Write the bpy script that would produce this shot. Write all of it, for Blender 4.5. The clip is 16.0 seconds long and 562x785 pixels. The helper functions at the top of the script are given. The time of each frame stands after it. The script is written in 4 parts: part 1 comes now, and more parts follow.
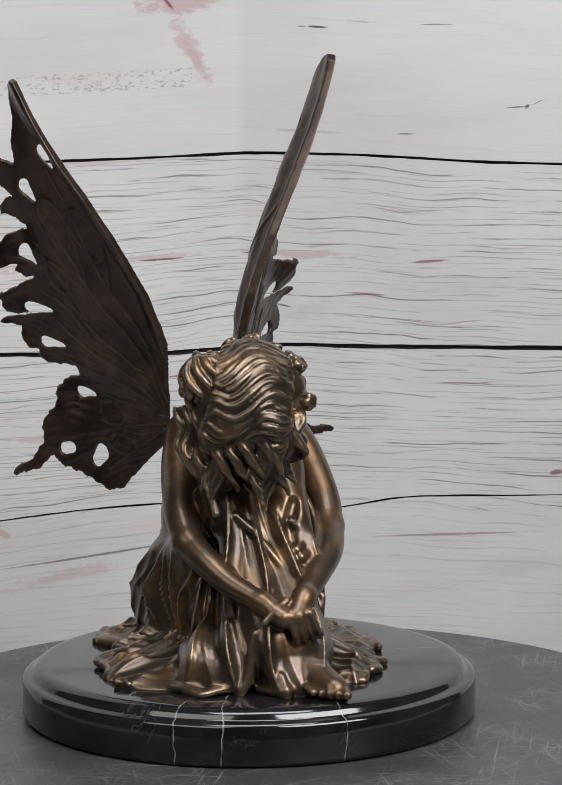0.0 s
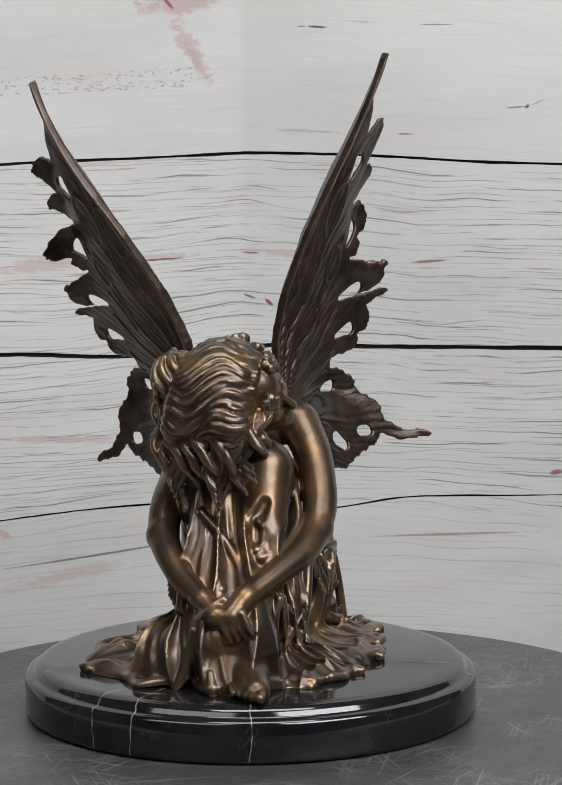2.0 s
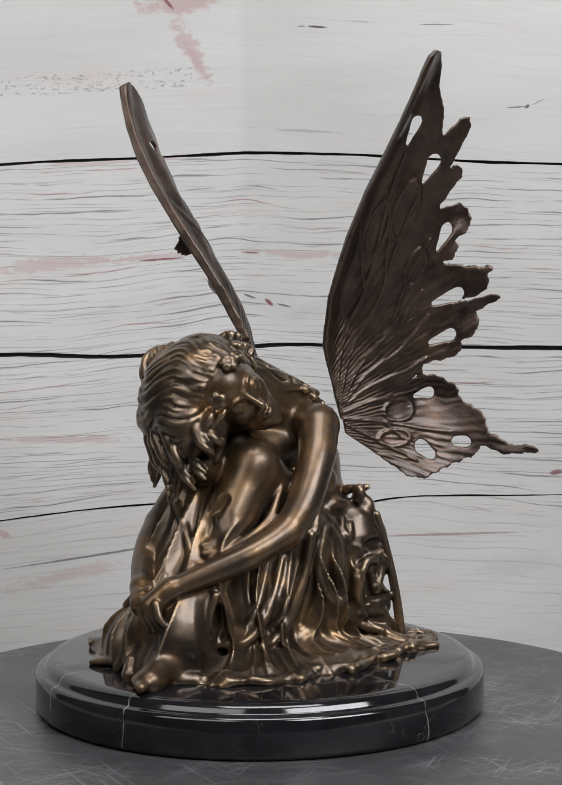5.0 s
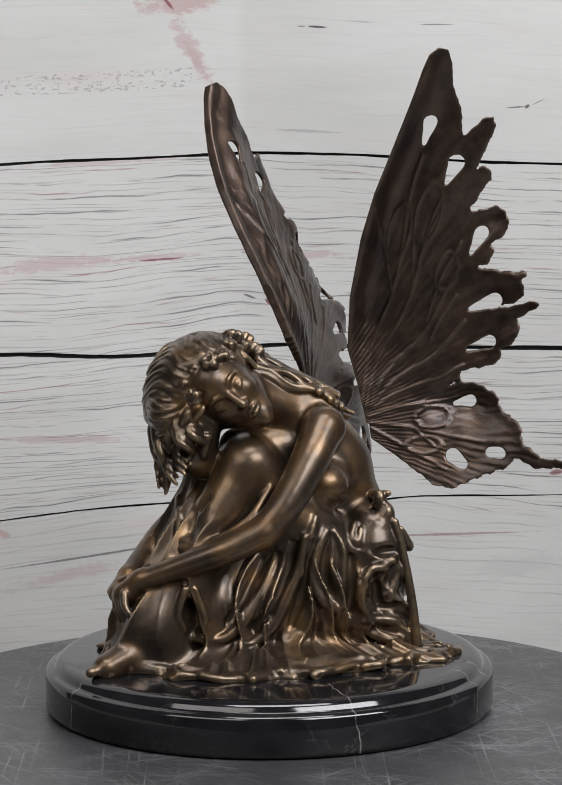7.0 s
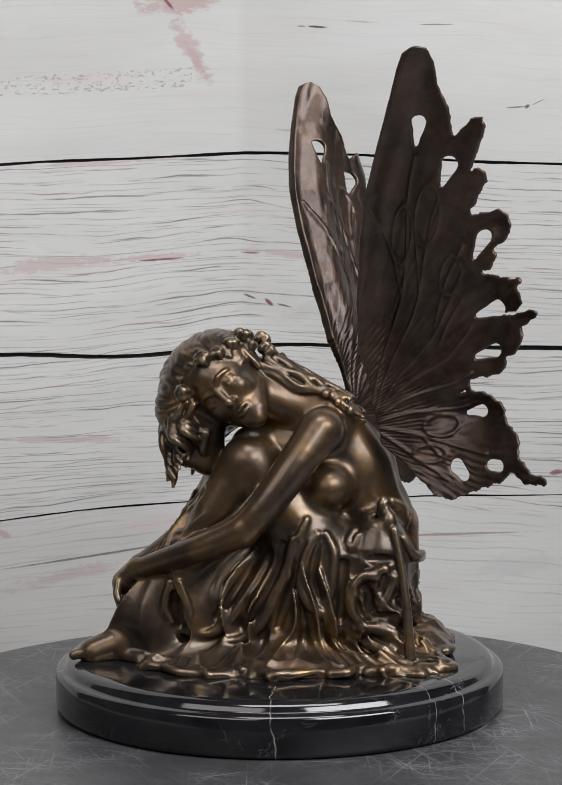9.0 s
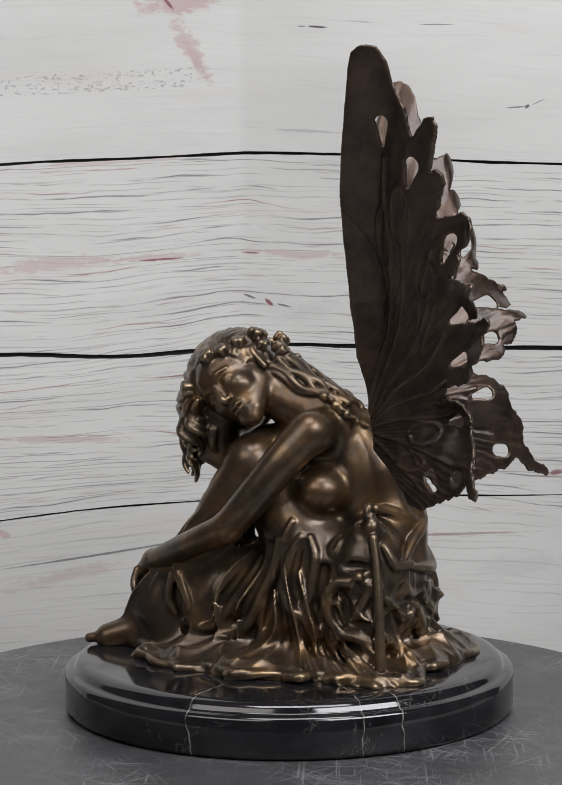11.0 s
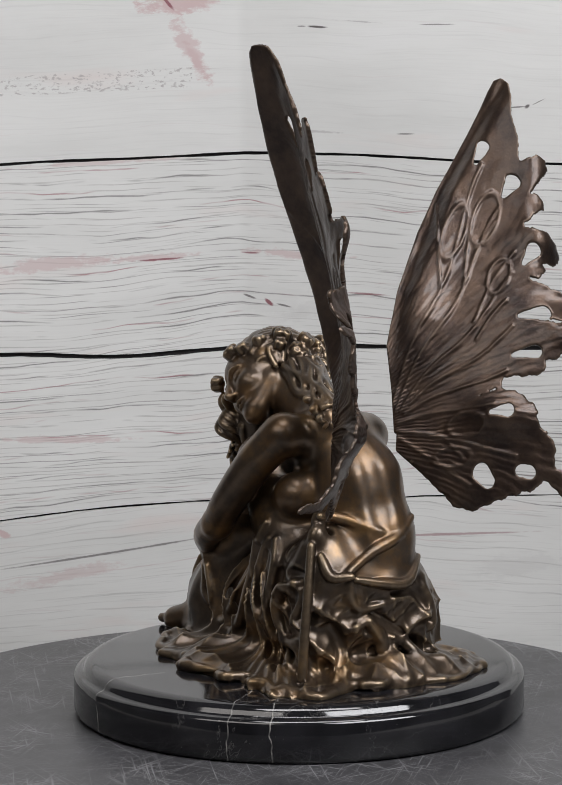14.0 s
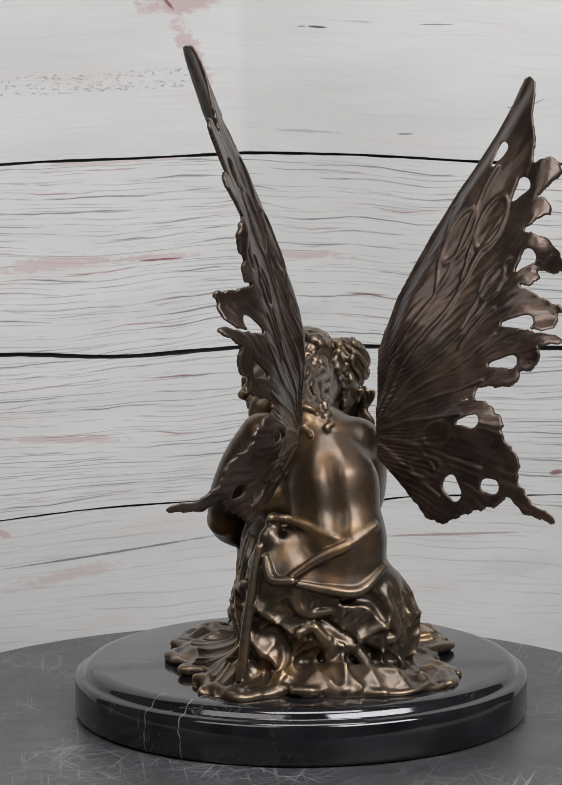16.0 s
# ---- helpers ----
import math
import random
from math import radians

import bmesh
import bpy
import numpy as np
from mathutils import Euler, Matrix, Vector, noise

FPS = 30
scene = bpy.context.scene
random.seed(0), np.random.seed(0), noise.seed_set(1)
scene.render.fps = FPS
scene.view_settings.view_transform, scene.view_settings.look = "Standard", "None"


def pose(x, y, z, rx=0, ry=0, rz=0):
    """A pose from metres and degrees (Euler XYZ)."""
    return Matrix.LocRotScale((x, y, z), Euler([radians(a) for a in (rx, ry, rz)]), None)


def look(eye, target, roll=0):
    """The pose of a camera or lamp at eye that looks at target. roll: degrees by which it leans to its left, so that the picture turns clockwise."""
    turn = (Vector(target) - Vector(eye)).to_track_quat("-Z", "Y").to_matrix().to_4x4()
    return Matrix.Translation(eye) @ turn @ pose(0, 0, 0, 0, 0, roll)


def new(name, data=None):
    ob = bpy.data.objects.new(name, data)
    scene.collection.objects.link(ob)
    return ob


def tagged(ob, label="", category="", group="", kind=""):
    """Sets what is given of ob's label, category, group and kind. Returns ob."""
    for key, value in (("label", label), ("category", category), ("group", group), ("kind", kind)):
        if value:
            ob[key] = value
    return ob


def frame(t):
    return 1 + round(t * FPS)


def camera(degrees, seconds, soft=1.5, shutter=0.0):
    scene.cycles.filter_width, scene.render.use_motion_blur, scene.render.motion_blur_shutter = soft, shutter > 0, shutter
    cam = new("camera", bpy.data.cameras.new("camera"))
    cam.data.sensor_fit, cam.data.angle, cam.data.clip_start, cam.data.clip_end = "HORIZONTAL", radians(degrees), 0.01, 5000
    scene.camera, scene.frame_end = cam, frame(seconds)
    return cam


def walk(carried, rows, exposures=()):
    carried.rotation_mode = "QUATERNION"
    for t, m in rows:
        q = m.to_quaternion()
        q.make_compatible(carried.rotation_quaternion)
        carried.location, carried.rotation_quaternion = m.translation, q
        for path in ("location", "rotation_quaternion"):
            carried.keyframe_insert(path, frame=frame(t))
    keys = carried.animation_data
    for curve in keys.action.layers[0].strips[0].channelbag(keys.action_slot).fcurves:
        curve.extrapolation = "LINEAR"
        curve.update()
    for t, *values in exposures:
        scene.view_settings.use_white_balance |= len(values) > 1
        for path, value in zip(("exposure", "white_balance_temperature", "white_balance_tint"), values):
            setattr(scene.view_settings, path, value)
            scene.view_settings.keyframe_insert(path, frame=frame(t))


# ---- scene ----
cam = camera(13.567, 16.0, soft=0.9)
EYE = Vector((0.0, -1.1, 0.2771))
WAY = Vector((math.sin(radians(0.185)) * math.cos(radians(6.537)), math.cos(radians(0.185)) * math.cos(radians(6.537)), -math.sin(radians(6.537))))
STAND = look(EYE, EYE + WAY, -0.298)
walk(cam, [(0.0, STAND), (16.0, STAND)], exposures=[(0.0, 0.0), (16.0, 0.0)])

# ---- light: two soft lamps beside the camera, a ceiling light, a dim room ----
world = bpy.data.worlds.new("room_light")
scene.world = world
world.use_nodes = True
world.node_tree.nodes["Background"].inputs[0].default_value = (0.80, 0.88, 1.0, 1)
world.node_tree.nodes["Background"].inputs[1].default_value = 0.17


def soft_lamp(name, eye, target, sx, sy, watts, colour):
    data = bpy.data.lights.new(name, "AREA")
    data.shape, data.size, data.size_y, data.energy, data.color = "RECTANGLE", sx, sy, watts, colour
    ob = new(name, data)
    ob.matrix_world = look(eye, target)
    return ob


soft_lamp("softbox_light_a", (-0.72, -1.0, 1.10), (0, 0.1, 0.12), 1.05, 0.6, 5.5, (1.0, 0.955, 0.92))
soft_lamp("softbox_light_b", (0.82, -0.90, 1.10), (0, 0.1, 0.12), 1.05, 0.6, 20, (0.96, 0.96, 0.99))
soft_lamp("ceiling_panel_light", (0.1, -0.45, 1.62), (0, 0.05, 0.0), 1.0, 0.5, 12.5, (0.995, 0.97, 0.985))


# ---- materials ----
def material(name):
    m = bpy.data.materials.new(name)
    m.use_nodes = True
    return m, m.node_tree.nodes, m.node_tree.links, m.node_tree.nodes["Principled BSDF"]


class Net:
    """Small helper to write node trees in few words."""

    def __init__(self, name):
        self.m, self.n, self.l, self.b = material(name)
        self.co = self.n.new("ShaderNodeTexCoord").outputs["Object"]

    def put(self, socket, value):
        if isinstance(value, bpy.types.NodeSocket):
            self.l.new(value, socket)
        else:
            socket.default_value = value

    def math(self, op, a, b=0.0, c=0.0):
        k = self.n.new("ShaderNodeMath")
        k.operation = op
        for s, v in zip(k.inputs, (a, b, c)):
            self.put(s, v)
        return k.outputs[0]

    def mapping(self, scale=(1, 1, 1), loc=(0, 0, 0), rot=(0, 0, 0), src=None):
        k = self.n.new("ShaderNodeMapping")
        self.put(k.inputs["Vector"], src or self.co)
        k.inputs["Scale"].default_value, k.inputs["Location"].default_value, k.inputs["Rotation"].default_value = scale, loc, rot
        return k.outputs[0]

    def noise(self, scale, detail=4.0, rough=0.55, src=None, distort=0.0):
        k = self.n.new("ShaderNodeTexNoise")
        self.put(k.inputs["Vector"], src or self.co)
        k.inputs["Scale"].default_value, k.inputs["Detail"].default_value = scale, detail
        k.inputs["Roughness"].default_value, k.inputs["Distortion"].default_value = rough, distort
        return k.outputs["Fac"]

    def ramp(self, fac, *stops):
        k = self.n.new("ShaderNodeValToRGB")
        self.put(k.inputs[0], fac)
        e = k.color_ramp.elements
        while len(e) < len(stops):
            e.new(0.5)
        for i, (p, c) in enumerate(stops):
            e[i].position = p
            e[i].color = (*c, 1) if isinstance(c, tuple) else (c, c, c, 1)
        return k.outputs[0]

    def mix(self, fac, a, b, mode="MIX"):
        k = self.n.new("ShaderNodeMix")
        k.data_type, k.blend_type = "RGBA", mode
        self.put(k.inputs["Factor"], fac)
        self.put(k.inputs[6], (*a, 1) if isinstance(a, tuple) else a)
        self.put(k.inputs[7], (*b, 1) if isinstance(b, tuple) else b)
        return k.outputs[2]

    def xyz(self, src=None):
        k = self.n.new("ShaderNodeSeparateXYZ")
        self.put(k.inputs[0], src or self.co)
        return k.outputs

    def bump(self, height, strength, distance):
        k = self.n.new("ShaderNodeBump")
        self.put(k.inputs["Height"], height)
        k.inputs["Strength"].default_value, k.inputs["Distance"].default_value = strength, distance
        self.l.new(k.outputs[0], self.b.inputs["Normal"])

    def done(self, colour, rough, metal=0.0):
        self.put(self.b.inputs["Base Color"], (*colour, 1) if isinstance(colour, tuple) else colour)
        self.put(self.b.inputs["Roughness"], rough)
        self.put(self.b.inputs["Metallic"], metal)
        return self.m


def bronze():
    t = Net("patinated_bronze")
    big = t.noise(34, 3, 0.6)
    fine = t.noise(520, 5, 0.65)
    mid = t.noise(120, 4, 0.6)
    base = t.ramp(big, (0.30, (0.076, 0.049, 0.030)), (0.50, (0.150, 0.090, 0.045)), (0.74, (0.270, 0.155, 0.060)))
    dark = t.mix(t.ramp(mid, (0.43, 0.0), (0.64, 0.7)), base, (0.062, 0.051, 0.042))
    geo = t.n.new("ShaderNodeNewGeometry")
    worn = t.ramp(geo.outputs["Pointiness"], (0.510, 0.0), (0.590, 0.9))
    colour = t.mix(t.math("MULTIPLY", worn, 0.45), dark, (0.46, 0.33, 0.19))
    bare = t.n.new("ShaderNodeAttribute")
    bare.attribute_name = "bare"
    cloth = t.ramp(t.noise(46, 4, 0.6), (0.34, (0.048, 0.036, 0.027)), (0.55, (0.104, 0.073, 0.048)), (0.76, (0.290, 0.172, 0.070)))
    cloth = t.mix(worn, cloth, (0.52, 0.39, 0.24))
    colour = t.mix(bare.outputs["Fac"], cloth, colour)
    wing = t.n.new("ShaderNodeAttribute")
    wing.attribute_name = "wing"
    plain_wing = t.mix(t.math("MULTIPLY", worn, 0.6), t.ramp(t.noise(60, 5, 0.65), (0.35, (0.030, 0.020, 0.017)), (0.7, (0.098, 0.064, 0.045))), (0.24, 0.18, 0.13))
    colour = t.mix(wing.outputs["Fac"], colour, plain_wing)
    rough = t.math("ADD", t.math("MULTIPLY", mid, 0.20), t.math("ADD", t.math("MULTIPLY_ADD", bare.outputs["Fac"], 0.05, t.math("MULTIPLY", wing.outputs["Fac"], 0.06)), 0.26))
    fan = t.n.new("ShaderNodeAttribute")
    fan.attribute_name = "fan"
    barb = t.math("SINE", t.math("MULTIPLY_ADD", fan.outputs["Fac"], 150.0, t.math("MULTIPLY", t.noise(55, 4, 0.6), 17.0)))
    t.bump(t.math("ADD", t.math("MULTIPLY", fine, 0.25), t.math("ADD", t.math("MULTIPLY", mid, 0.55), t.math("MULTIPLY", barb, t.math("MULTIPLY", wing.outputs["Fac"], t.ramp(t.noise(45, 3), (0.34, 0.15), (0.66, 0.55)))))), 0.45, 0.0005)
    t.b.inputs["Specular IOR Level"].default_value = 0.7
    t.b.inputs["Coat Weight"].default_value = 0.35
    t.b.inputs["Coat Roughness"].default_value = 0.16
    return t.done(colour, rough, 0.82)


def black_marble():
    t = Net("black_marble")
    warp = t.noise(30, 4, 0.6)
    x, y, z = t.xyz()
    cloud = t.ramp(t.noise(60, 5), (0.35, (0.005, 0.005, 0.006)), (0.8, (0.018, 0.018, 0.021)))
    lines = None
    for a, off in ((171.0, 0.0), (200.5, 0.0), (322.5, 0.0), (333.0, 0.0), (280.0, 0.0), (160.0, 0.0)):
        c, s = math.cos(radians(a)), math.sin(radians(a))
        across = t.math("ADD", t.math("MULTIPLY", x, -s), t.math("MULTIPLY", y, c))
        across = t.math("ADD", across, t.math("MULTIPLY_ADD", warp, 0.010, -0.005 - off))
        along = t.math("ADD", t.math("MULTIPLY", x, c), t.math("MULTIPLY", y, s))
        near = t.math("SUBTRACT", 1.0, t.math("MINIMUM", t.math("DIVIDE", t.math("ABSOLUTE", across), 0.00042), 1.0))
        one = t.math("MULTIPLY", near, t.math("GREATER_THAN", along, 0.072))
        lines = one if lines is None else t.math("MAXIMUM", lines, one)
    broken = t.ramp(t.noise(160, 3), (0.38, 0.12), (0.6, 0.9))
    thin = t.noise(22, 6, 0.62, distort=0.8)
    hair = t.math("MULTIPLY", 0.3, t.math("SUBTRACT", 1.0, t.math("MINIMUM", t.math("DIVIDE", t.math("ABSOLUTE", t.math("SUBTRACT", thin, 0.5)), 0.005), 1.0)))
    hair = t.math("MULTIPLY", hair, t.ramp(t.noise(18, 2), (0.5, 0.0), (0.7, 1.0)))
    specks = t.ramp(t.noise(900, 2), (0.74, 0.0), (0.8, 0.35))
    veins = t.math("MAXIMUM", t.math("MULTIPLY", lines, broken), t.math("MAXIMUM", hair, specks))
    colour = t.mix(veins, cloud, (0.40, 0.39, 0.37))
    t.b.inputs["Specular IOR Level"].default_value = 0.8
    return t.done(colour, t.math("MULTIPLY_ADD", t.noise(80, 3), 0.09, 0.04))


def scratched_black():
    t = Net("scratched_black_plastic")
    total = None
    for i, (turn, sx, sy) in enumerate(((12, 14, 700), (57, 18, 900), (101, 12, 620), (143, 22, 1000), (171, 16, 800), (33, 30, 1300), (78, 26, 1100))):
        v = t.mapping((sx, sy, 1), (i * 3.7, i * 1.3, i), src=t.mapping(rot=(0, 0, radians(turn))))
        wob = t.noise(1.0, 3, 0.5, v, 0.6)
        s = t.ramp(wob, (0.615, 0.0), (0.68, 1.0))
        total = s if total is None else t.math("MAXIMUM", total, s)
    patch = t.ramp(t.noise(14, 3), (0.40, 0.12), (0.66, 1.0))
    scr = t.math("MULTIPLY", total, patch)
    dust = t.ramp(t.noise(700, 3), (0.62, 0.0), (0.78, 0.25))
    base = t.ramp(t.noise(25, 4), (0.3, (0.036, 0.036, 0.038)), (0.75, (0.058, 0.058, 0.062)))
    colour = t.mix(t.math("MAXIMUM", t.math("MULTIPLY", scr, 0.75), dust), base, (0.30, 0.30, 0.31))
    t.bump(scr, 0.2, 0.0003)
    return t.done(colour, t.math("MULTIPLY_ADD", t.noise(90, 4), 0.12, 0.33))


def plank_print():
    t = Net("whitewashed_plank_print")
    x, y, z = t.xyz()
    kink = t.math("MULTIPLY", t.math("ABSOLUTE", t.math("SUBTRACT", x, FOLD)), 0.045)
    sway = t.math("MULTIPLY_ADD", t.noise(6.5, 2, 0.5, t.mapping((1, 0, 1.6))), 0.020, -0.010)
    level = t.math("ADD", t.math("ADD", z, sway), kink)
    bent = t.n.new("ShaderNodeCombineXYZ")
    t.put(bent.inputs[0], x)
    t.put(bent.inputs[2], level)
    flat = bent.outputs[0]
    tone = t.ramp(t.noise(1, 4, 0.6, t.mapping((6, 1, 26), src=flat)), (0.25, (0.60, 0.605, 0.59)), (0.6, (0.68, 0.685, 0.67)), (0.85, (0.71, 0.715, 0.71)))
    fibre = t.ramp(t.noise(1, 5, 0.7, t.mapping((16, 1, 620), src=flat)), (0.30, 0.55), (0.52, 0.0))
    colour = t.mix(t.math("MULTIPLY", fibre, 0.22), tone, (0.42, 0.41, 0.40))
    busy = t.math("MULTIPLY", t.math("LESS_THAN", level, 0.2565), t.math("MULTIPLY_ADD", t.math("GREATER_THAN", level, 0.034), 0.75, 0.25))
    busy = t.math("ADD", busy, 0.10)
    for seed, count, wide, cut, col, amount in ((1.0, 118.0, 0.085, 0.46, (0.13, 0.125, 0.125), 0.85), (4.0, 233.0, 0.10, 0.48, (0.20, 0.19, 0.19), 0.75), (8.0, 83.0, 0.055, 0.53, (0.30, 0.11, 0.13), 0.8), (11.0, 310.0, 0.14, 0.49, (0.32, 0.305, 0.30), 0.6)):
        wander = t.noise(1, 3, 0.5, t.mapping((11, 1, 16), (seed, 0, seed), src=flat))
        run = t.math("MULTIPLY_ADD", level, count, t.math("MULTIPLY_ADD", wander, 1.5, seed))
        row, part_of = t.math("FLOOR", run), t.math("FRACT", run)
        at = t.n.new("ShaderNodeCombineXYZ")
        t.put(at.inputs[0], t.math("MULTIPLY", x, 13.0))
        t.put(at.inputs[1], t.math("MULTIPLY", row, 7.31))
        at.inputs[2].default_value = seed
        here = t.noise(1, 3, 0.6, at.outputs[0])
        gate = t.math("MULTIPLY", t.math("MAXIMUM", t.math("SUBTRACT", here, cut), 0.0), 9.0)
        gate = t.math("MINIMUM", gate, 1.0)
        thick = t.math("MULTIPLY", wide, t.math("MULTIPLY_ADD", t.noise(1, 3, 0.6, t.mapping((90, 1, 300), (seed, 0, 0), src=flat)), 1.6, 0.1))
        line = t.math("SUBTRACT", 1.0, t.math("MINIMUM", t.math("DIVIDE", t.math("ABSOLUTE", t.math("SUBTRACT", part_of, 0.5)), thick), 1.0))
        colour = t.mix(t.math("MULTIPLY", t.math("MULTIPLY", t.math("MULTIPLY", line, gate), busy), amount), colour, col)
    blush = t.ramp(t.noise(1, 3, 0.55, t.mapping((7, 1, 34), (3, 0, 8), src=flat)), (0.60, 0.0), (0.74, 0.4))
    colour = t.mix(blush, colour, (0.66, 0.53, 0.50))
    ragged = t.noise(1, 5, 0.7, t.mapping((90, 1, 190)))

    def stain(cx, cz, rx, rz, turn, col, amount, colour, soft=0.45, rag=1.5):
        c, s = math.cos(radians(turn)), math.sin(radians(turn))
        dx, dz = t.math("SUBTRACT", x, cx), t.math("SUBTRACT", z, cz)
        a = t.math("DIVIDE", t.math("ADD", t.math("MULTIPLY", dx, c), t.math("MULTIPLY", dz, s)), rx)
        b = t.math("DIVIDE", t.math("SUBTRACT", t.math("MULTIPLY", dz, c), t.math("MULTIPLY", dx, s)), rz)
        d = t.math("SQRT", t.math("ADD", t.math("MULTIPLY", a, a), t.math("MULTIPLY", b, b)))
        d = t.math("ADD", d, t.math("MULTIPLY_ADD", ragged, rag * 2, -rag - 0.1))
        return t.mix(t.math("MULTIPLY", t.ramp(d, (1.0 - soft, 1.0), (1.0, 0.0)), amount), colour, col)

    for args in STAINS:
        colour = stain(*args[:5], PRINT[args[5]], args[6], colour, 0.45, 1.5 if args[5] in ("pink", "grey") else 0.6)
    for cx, cz, rx, rz in FLECKS:
        near = t.math("MULTIPLY", t.math("LESS_THAN", t.math("ABSOLUTE", t.math("SUBTRACT", x, cx)), rx), t.math("LESS_THAN", t.math("ABSOLUTE", t.math("SUBTRACT", t.math("SUBTRACT", z, t.math("MULTIPLY", x, 0.05)), cz + 0.0056)), rz))
        spot = t.ramp(t.noise(1, 3, 0.6, t.mapping((330, 1, 620))), (0.55, 0.0), (0.64, 0.75))
        colour = t.mix(t.math("MULTIPLY", near, spot), colour, (0.36, 0.34, 0.34))
    t.bump(fibre, 0.05, 0.0003)
    return t.done(colour, t.math("MULTIPLY_ADD", ragged, 0.15, 0.42))


PRINT = {"pink": (0.54, 0.41, 0.41), "red": (0.22, 0.06, 0.08), "ink": (0.10, 0.09, 0.09), "grey": (0.45, 0.44, 0.44)}
BACK = 0.42
FOLD = -0.0194


def plain(name, colour, rough, spread=0.08, scale=30, metal=0.0):
    t = Net(name)
    f = t.noise(scale, 4)
    lo, hi = tuple(c * (1 - spread) for c in colour), tuple(min(1, c * (1 + spread)) for c in colour)
    t.bump(t.noise(scale * 12, 3), 0.1, 0.0005)
    return t.done(t.ramp(f, (0.3, lo), (0.7, hi)), rough, metal)


# places on the print: across, height, half length, half height, lean, ink, amount
STAINS = [
    (-0.0530, 0.3270, 0.023, 0.0060, -62, "pink", 0.7),
    (-0.0600, 0.3540, 0.024, 0.0080, 4, "pink", 0.9),
    (-0.0440, 0.3530, 0.014, 0.0060, 14, "pink", 0.5),
    (-0.0652, 0.3520, 0.0055, 0.0012, -50, "red", 0.9),
    (-0.0480, 0.3160, 0.0110, 0.0030, -60, "pink", 0.7),
    (-0.1380, 0.1885, 0.036, 0.0040, 4, "pink", 0.62),
    (-0.0780, 0.1915, 0.026, 0.0024, 3, "pink", 0.6),
    (-0.0730, 0.1902, 0.018, 0.0007, 3, "red", 0.85),
    (0.0150, 0.1925, 0.034, 0.0028, -3, "pink", 0.65),
    (-0.0140, 0.1935, 0.006, 0.0007, -3, "red", 0.8),
    (-0.0027, 0.1615, 0.0036, 0.0014, -40, "red", 1.0),
    (0.0073, 0.1592, 0.0050, 0.0007, -14, "ink", 0.9),
    (-0.0146, 0.1652, 0.0042, 0.0008, -20, "ink", 0.9),
    (-0.0030, 0.1630, 0.030, 0.0130, -6, "grey", 0.12),
    (0.1627, 0.2861, 0.0024, 0.0014, 30, "ink", 0.95),
    (0.1560, 0.2856, 0.0075, 0.0005, 4, "ink", 0.8),
    (0.1690, 0.2885, 0.0050, 0.0004, 26, "ink", 0.7),
    (0.0294, 0.3368, 0.0065, 0.0008, -4, "ink", 1.0),
    (0.0190, 0.3372, 0.0030, 0.0005, 0, "ink", 0.7),
    (0.1039, 0.3380, 0.0110, 0.0005, 0, "ink", 0.7),
    (0.0550, 0.3400, 0.0140, 0.0005, -4, "grey", 0.9),
    (0.0850, 0.2690, 0.0060, 0.0006, 0, "ink", 0.7),
    (0.0240, 0.2710, 0.0200, 0.0008, -3, "grey", 0.8),
    (0.1830, 0.0502, 0.0050, 0.0020, 10, "red", 0.8),
    (-0.1714, 0.0186, 0.0055, 0.0022, -25, "pink", 0.9),
    (-0.1350, -0.0098, 0.034, 0.0045, 10, "pink", 0.45),
    (-0.1340, 0.0776, 0.040, 0.0022, -2, "pink", 0.55),
    (0.1014, 0.1874, 0.012, 0.0009, 4, "red", 0.75),
    (0.0597, 0.1664, 0.014, 0.0007, -4, "red", 0.7),
    (0.1602, -0.0108, 0.030, 0.0075, 8, "grey", 0.18),
    (0.0241, 0.1574, 0.020, 0.0060, 12, "grey", 0.14),
    (0.1148, 0.0093, 0.050, 0.0009, 2, "red", 0.55),
    (-0.1050, 0.0034, 0.070, 0.0008, 6, "ink", 0.75),
    (-0.1100, 0.2520, 0.045, 0.0016, 3, "pink", 0.5),
]
FLECKS = [(-0.1123, 0.3025, 0.062, 0.0062)]

M_BRONZE = bronze()
M_MARBLE = black_marble()
M_TABLE = scratched_black()
M_PLANK = plank_print()
M_GAP = plain("black_gap_print", (0.012, 0.010, 0.011), 0.7)
M_WALL = plain("grey_painted_wall", (0.20, 0.20, 0.205), 0.8)
M_DESK = plain("grey_desk_board", (0.30, 0.29, 0.28), 0.5)
M_FLOOR = plain("grey_floor", (0.22, 0.21, 0.20), 0.6)


# ---- mesh helpers ----
def mesh_object(name, verts, faces, mat, parent=None, smooth=False):
    me = bpy.data.meshes.new(name)
    me.from_pydata([tuple(v) for v in verts], [], [tuple(f) for f in faces])
    me.materials.append(mat)
    if smooth:
        me.shade_smooth()
    me.update()
    ob = new(name, me)
    ob.parent = parent
    return ob


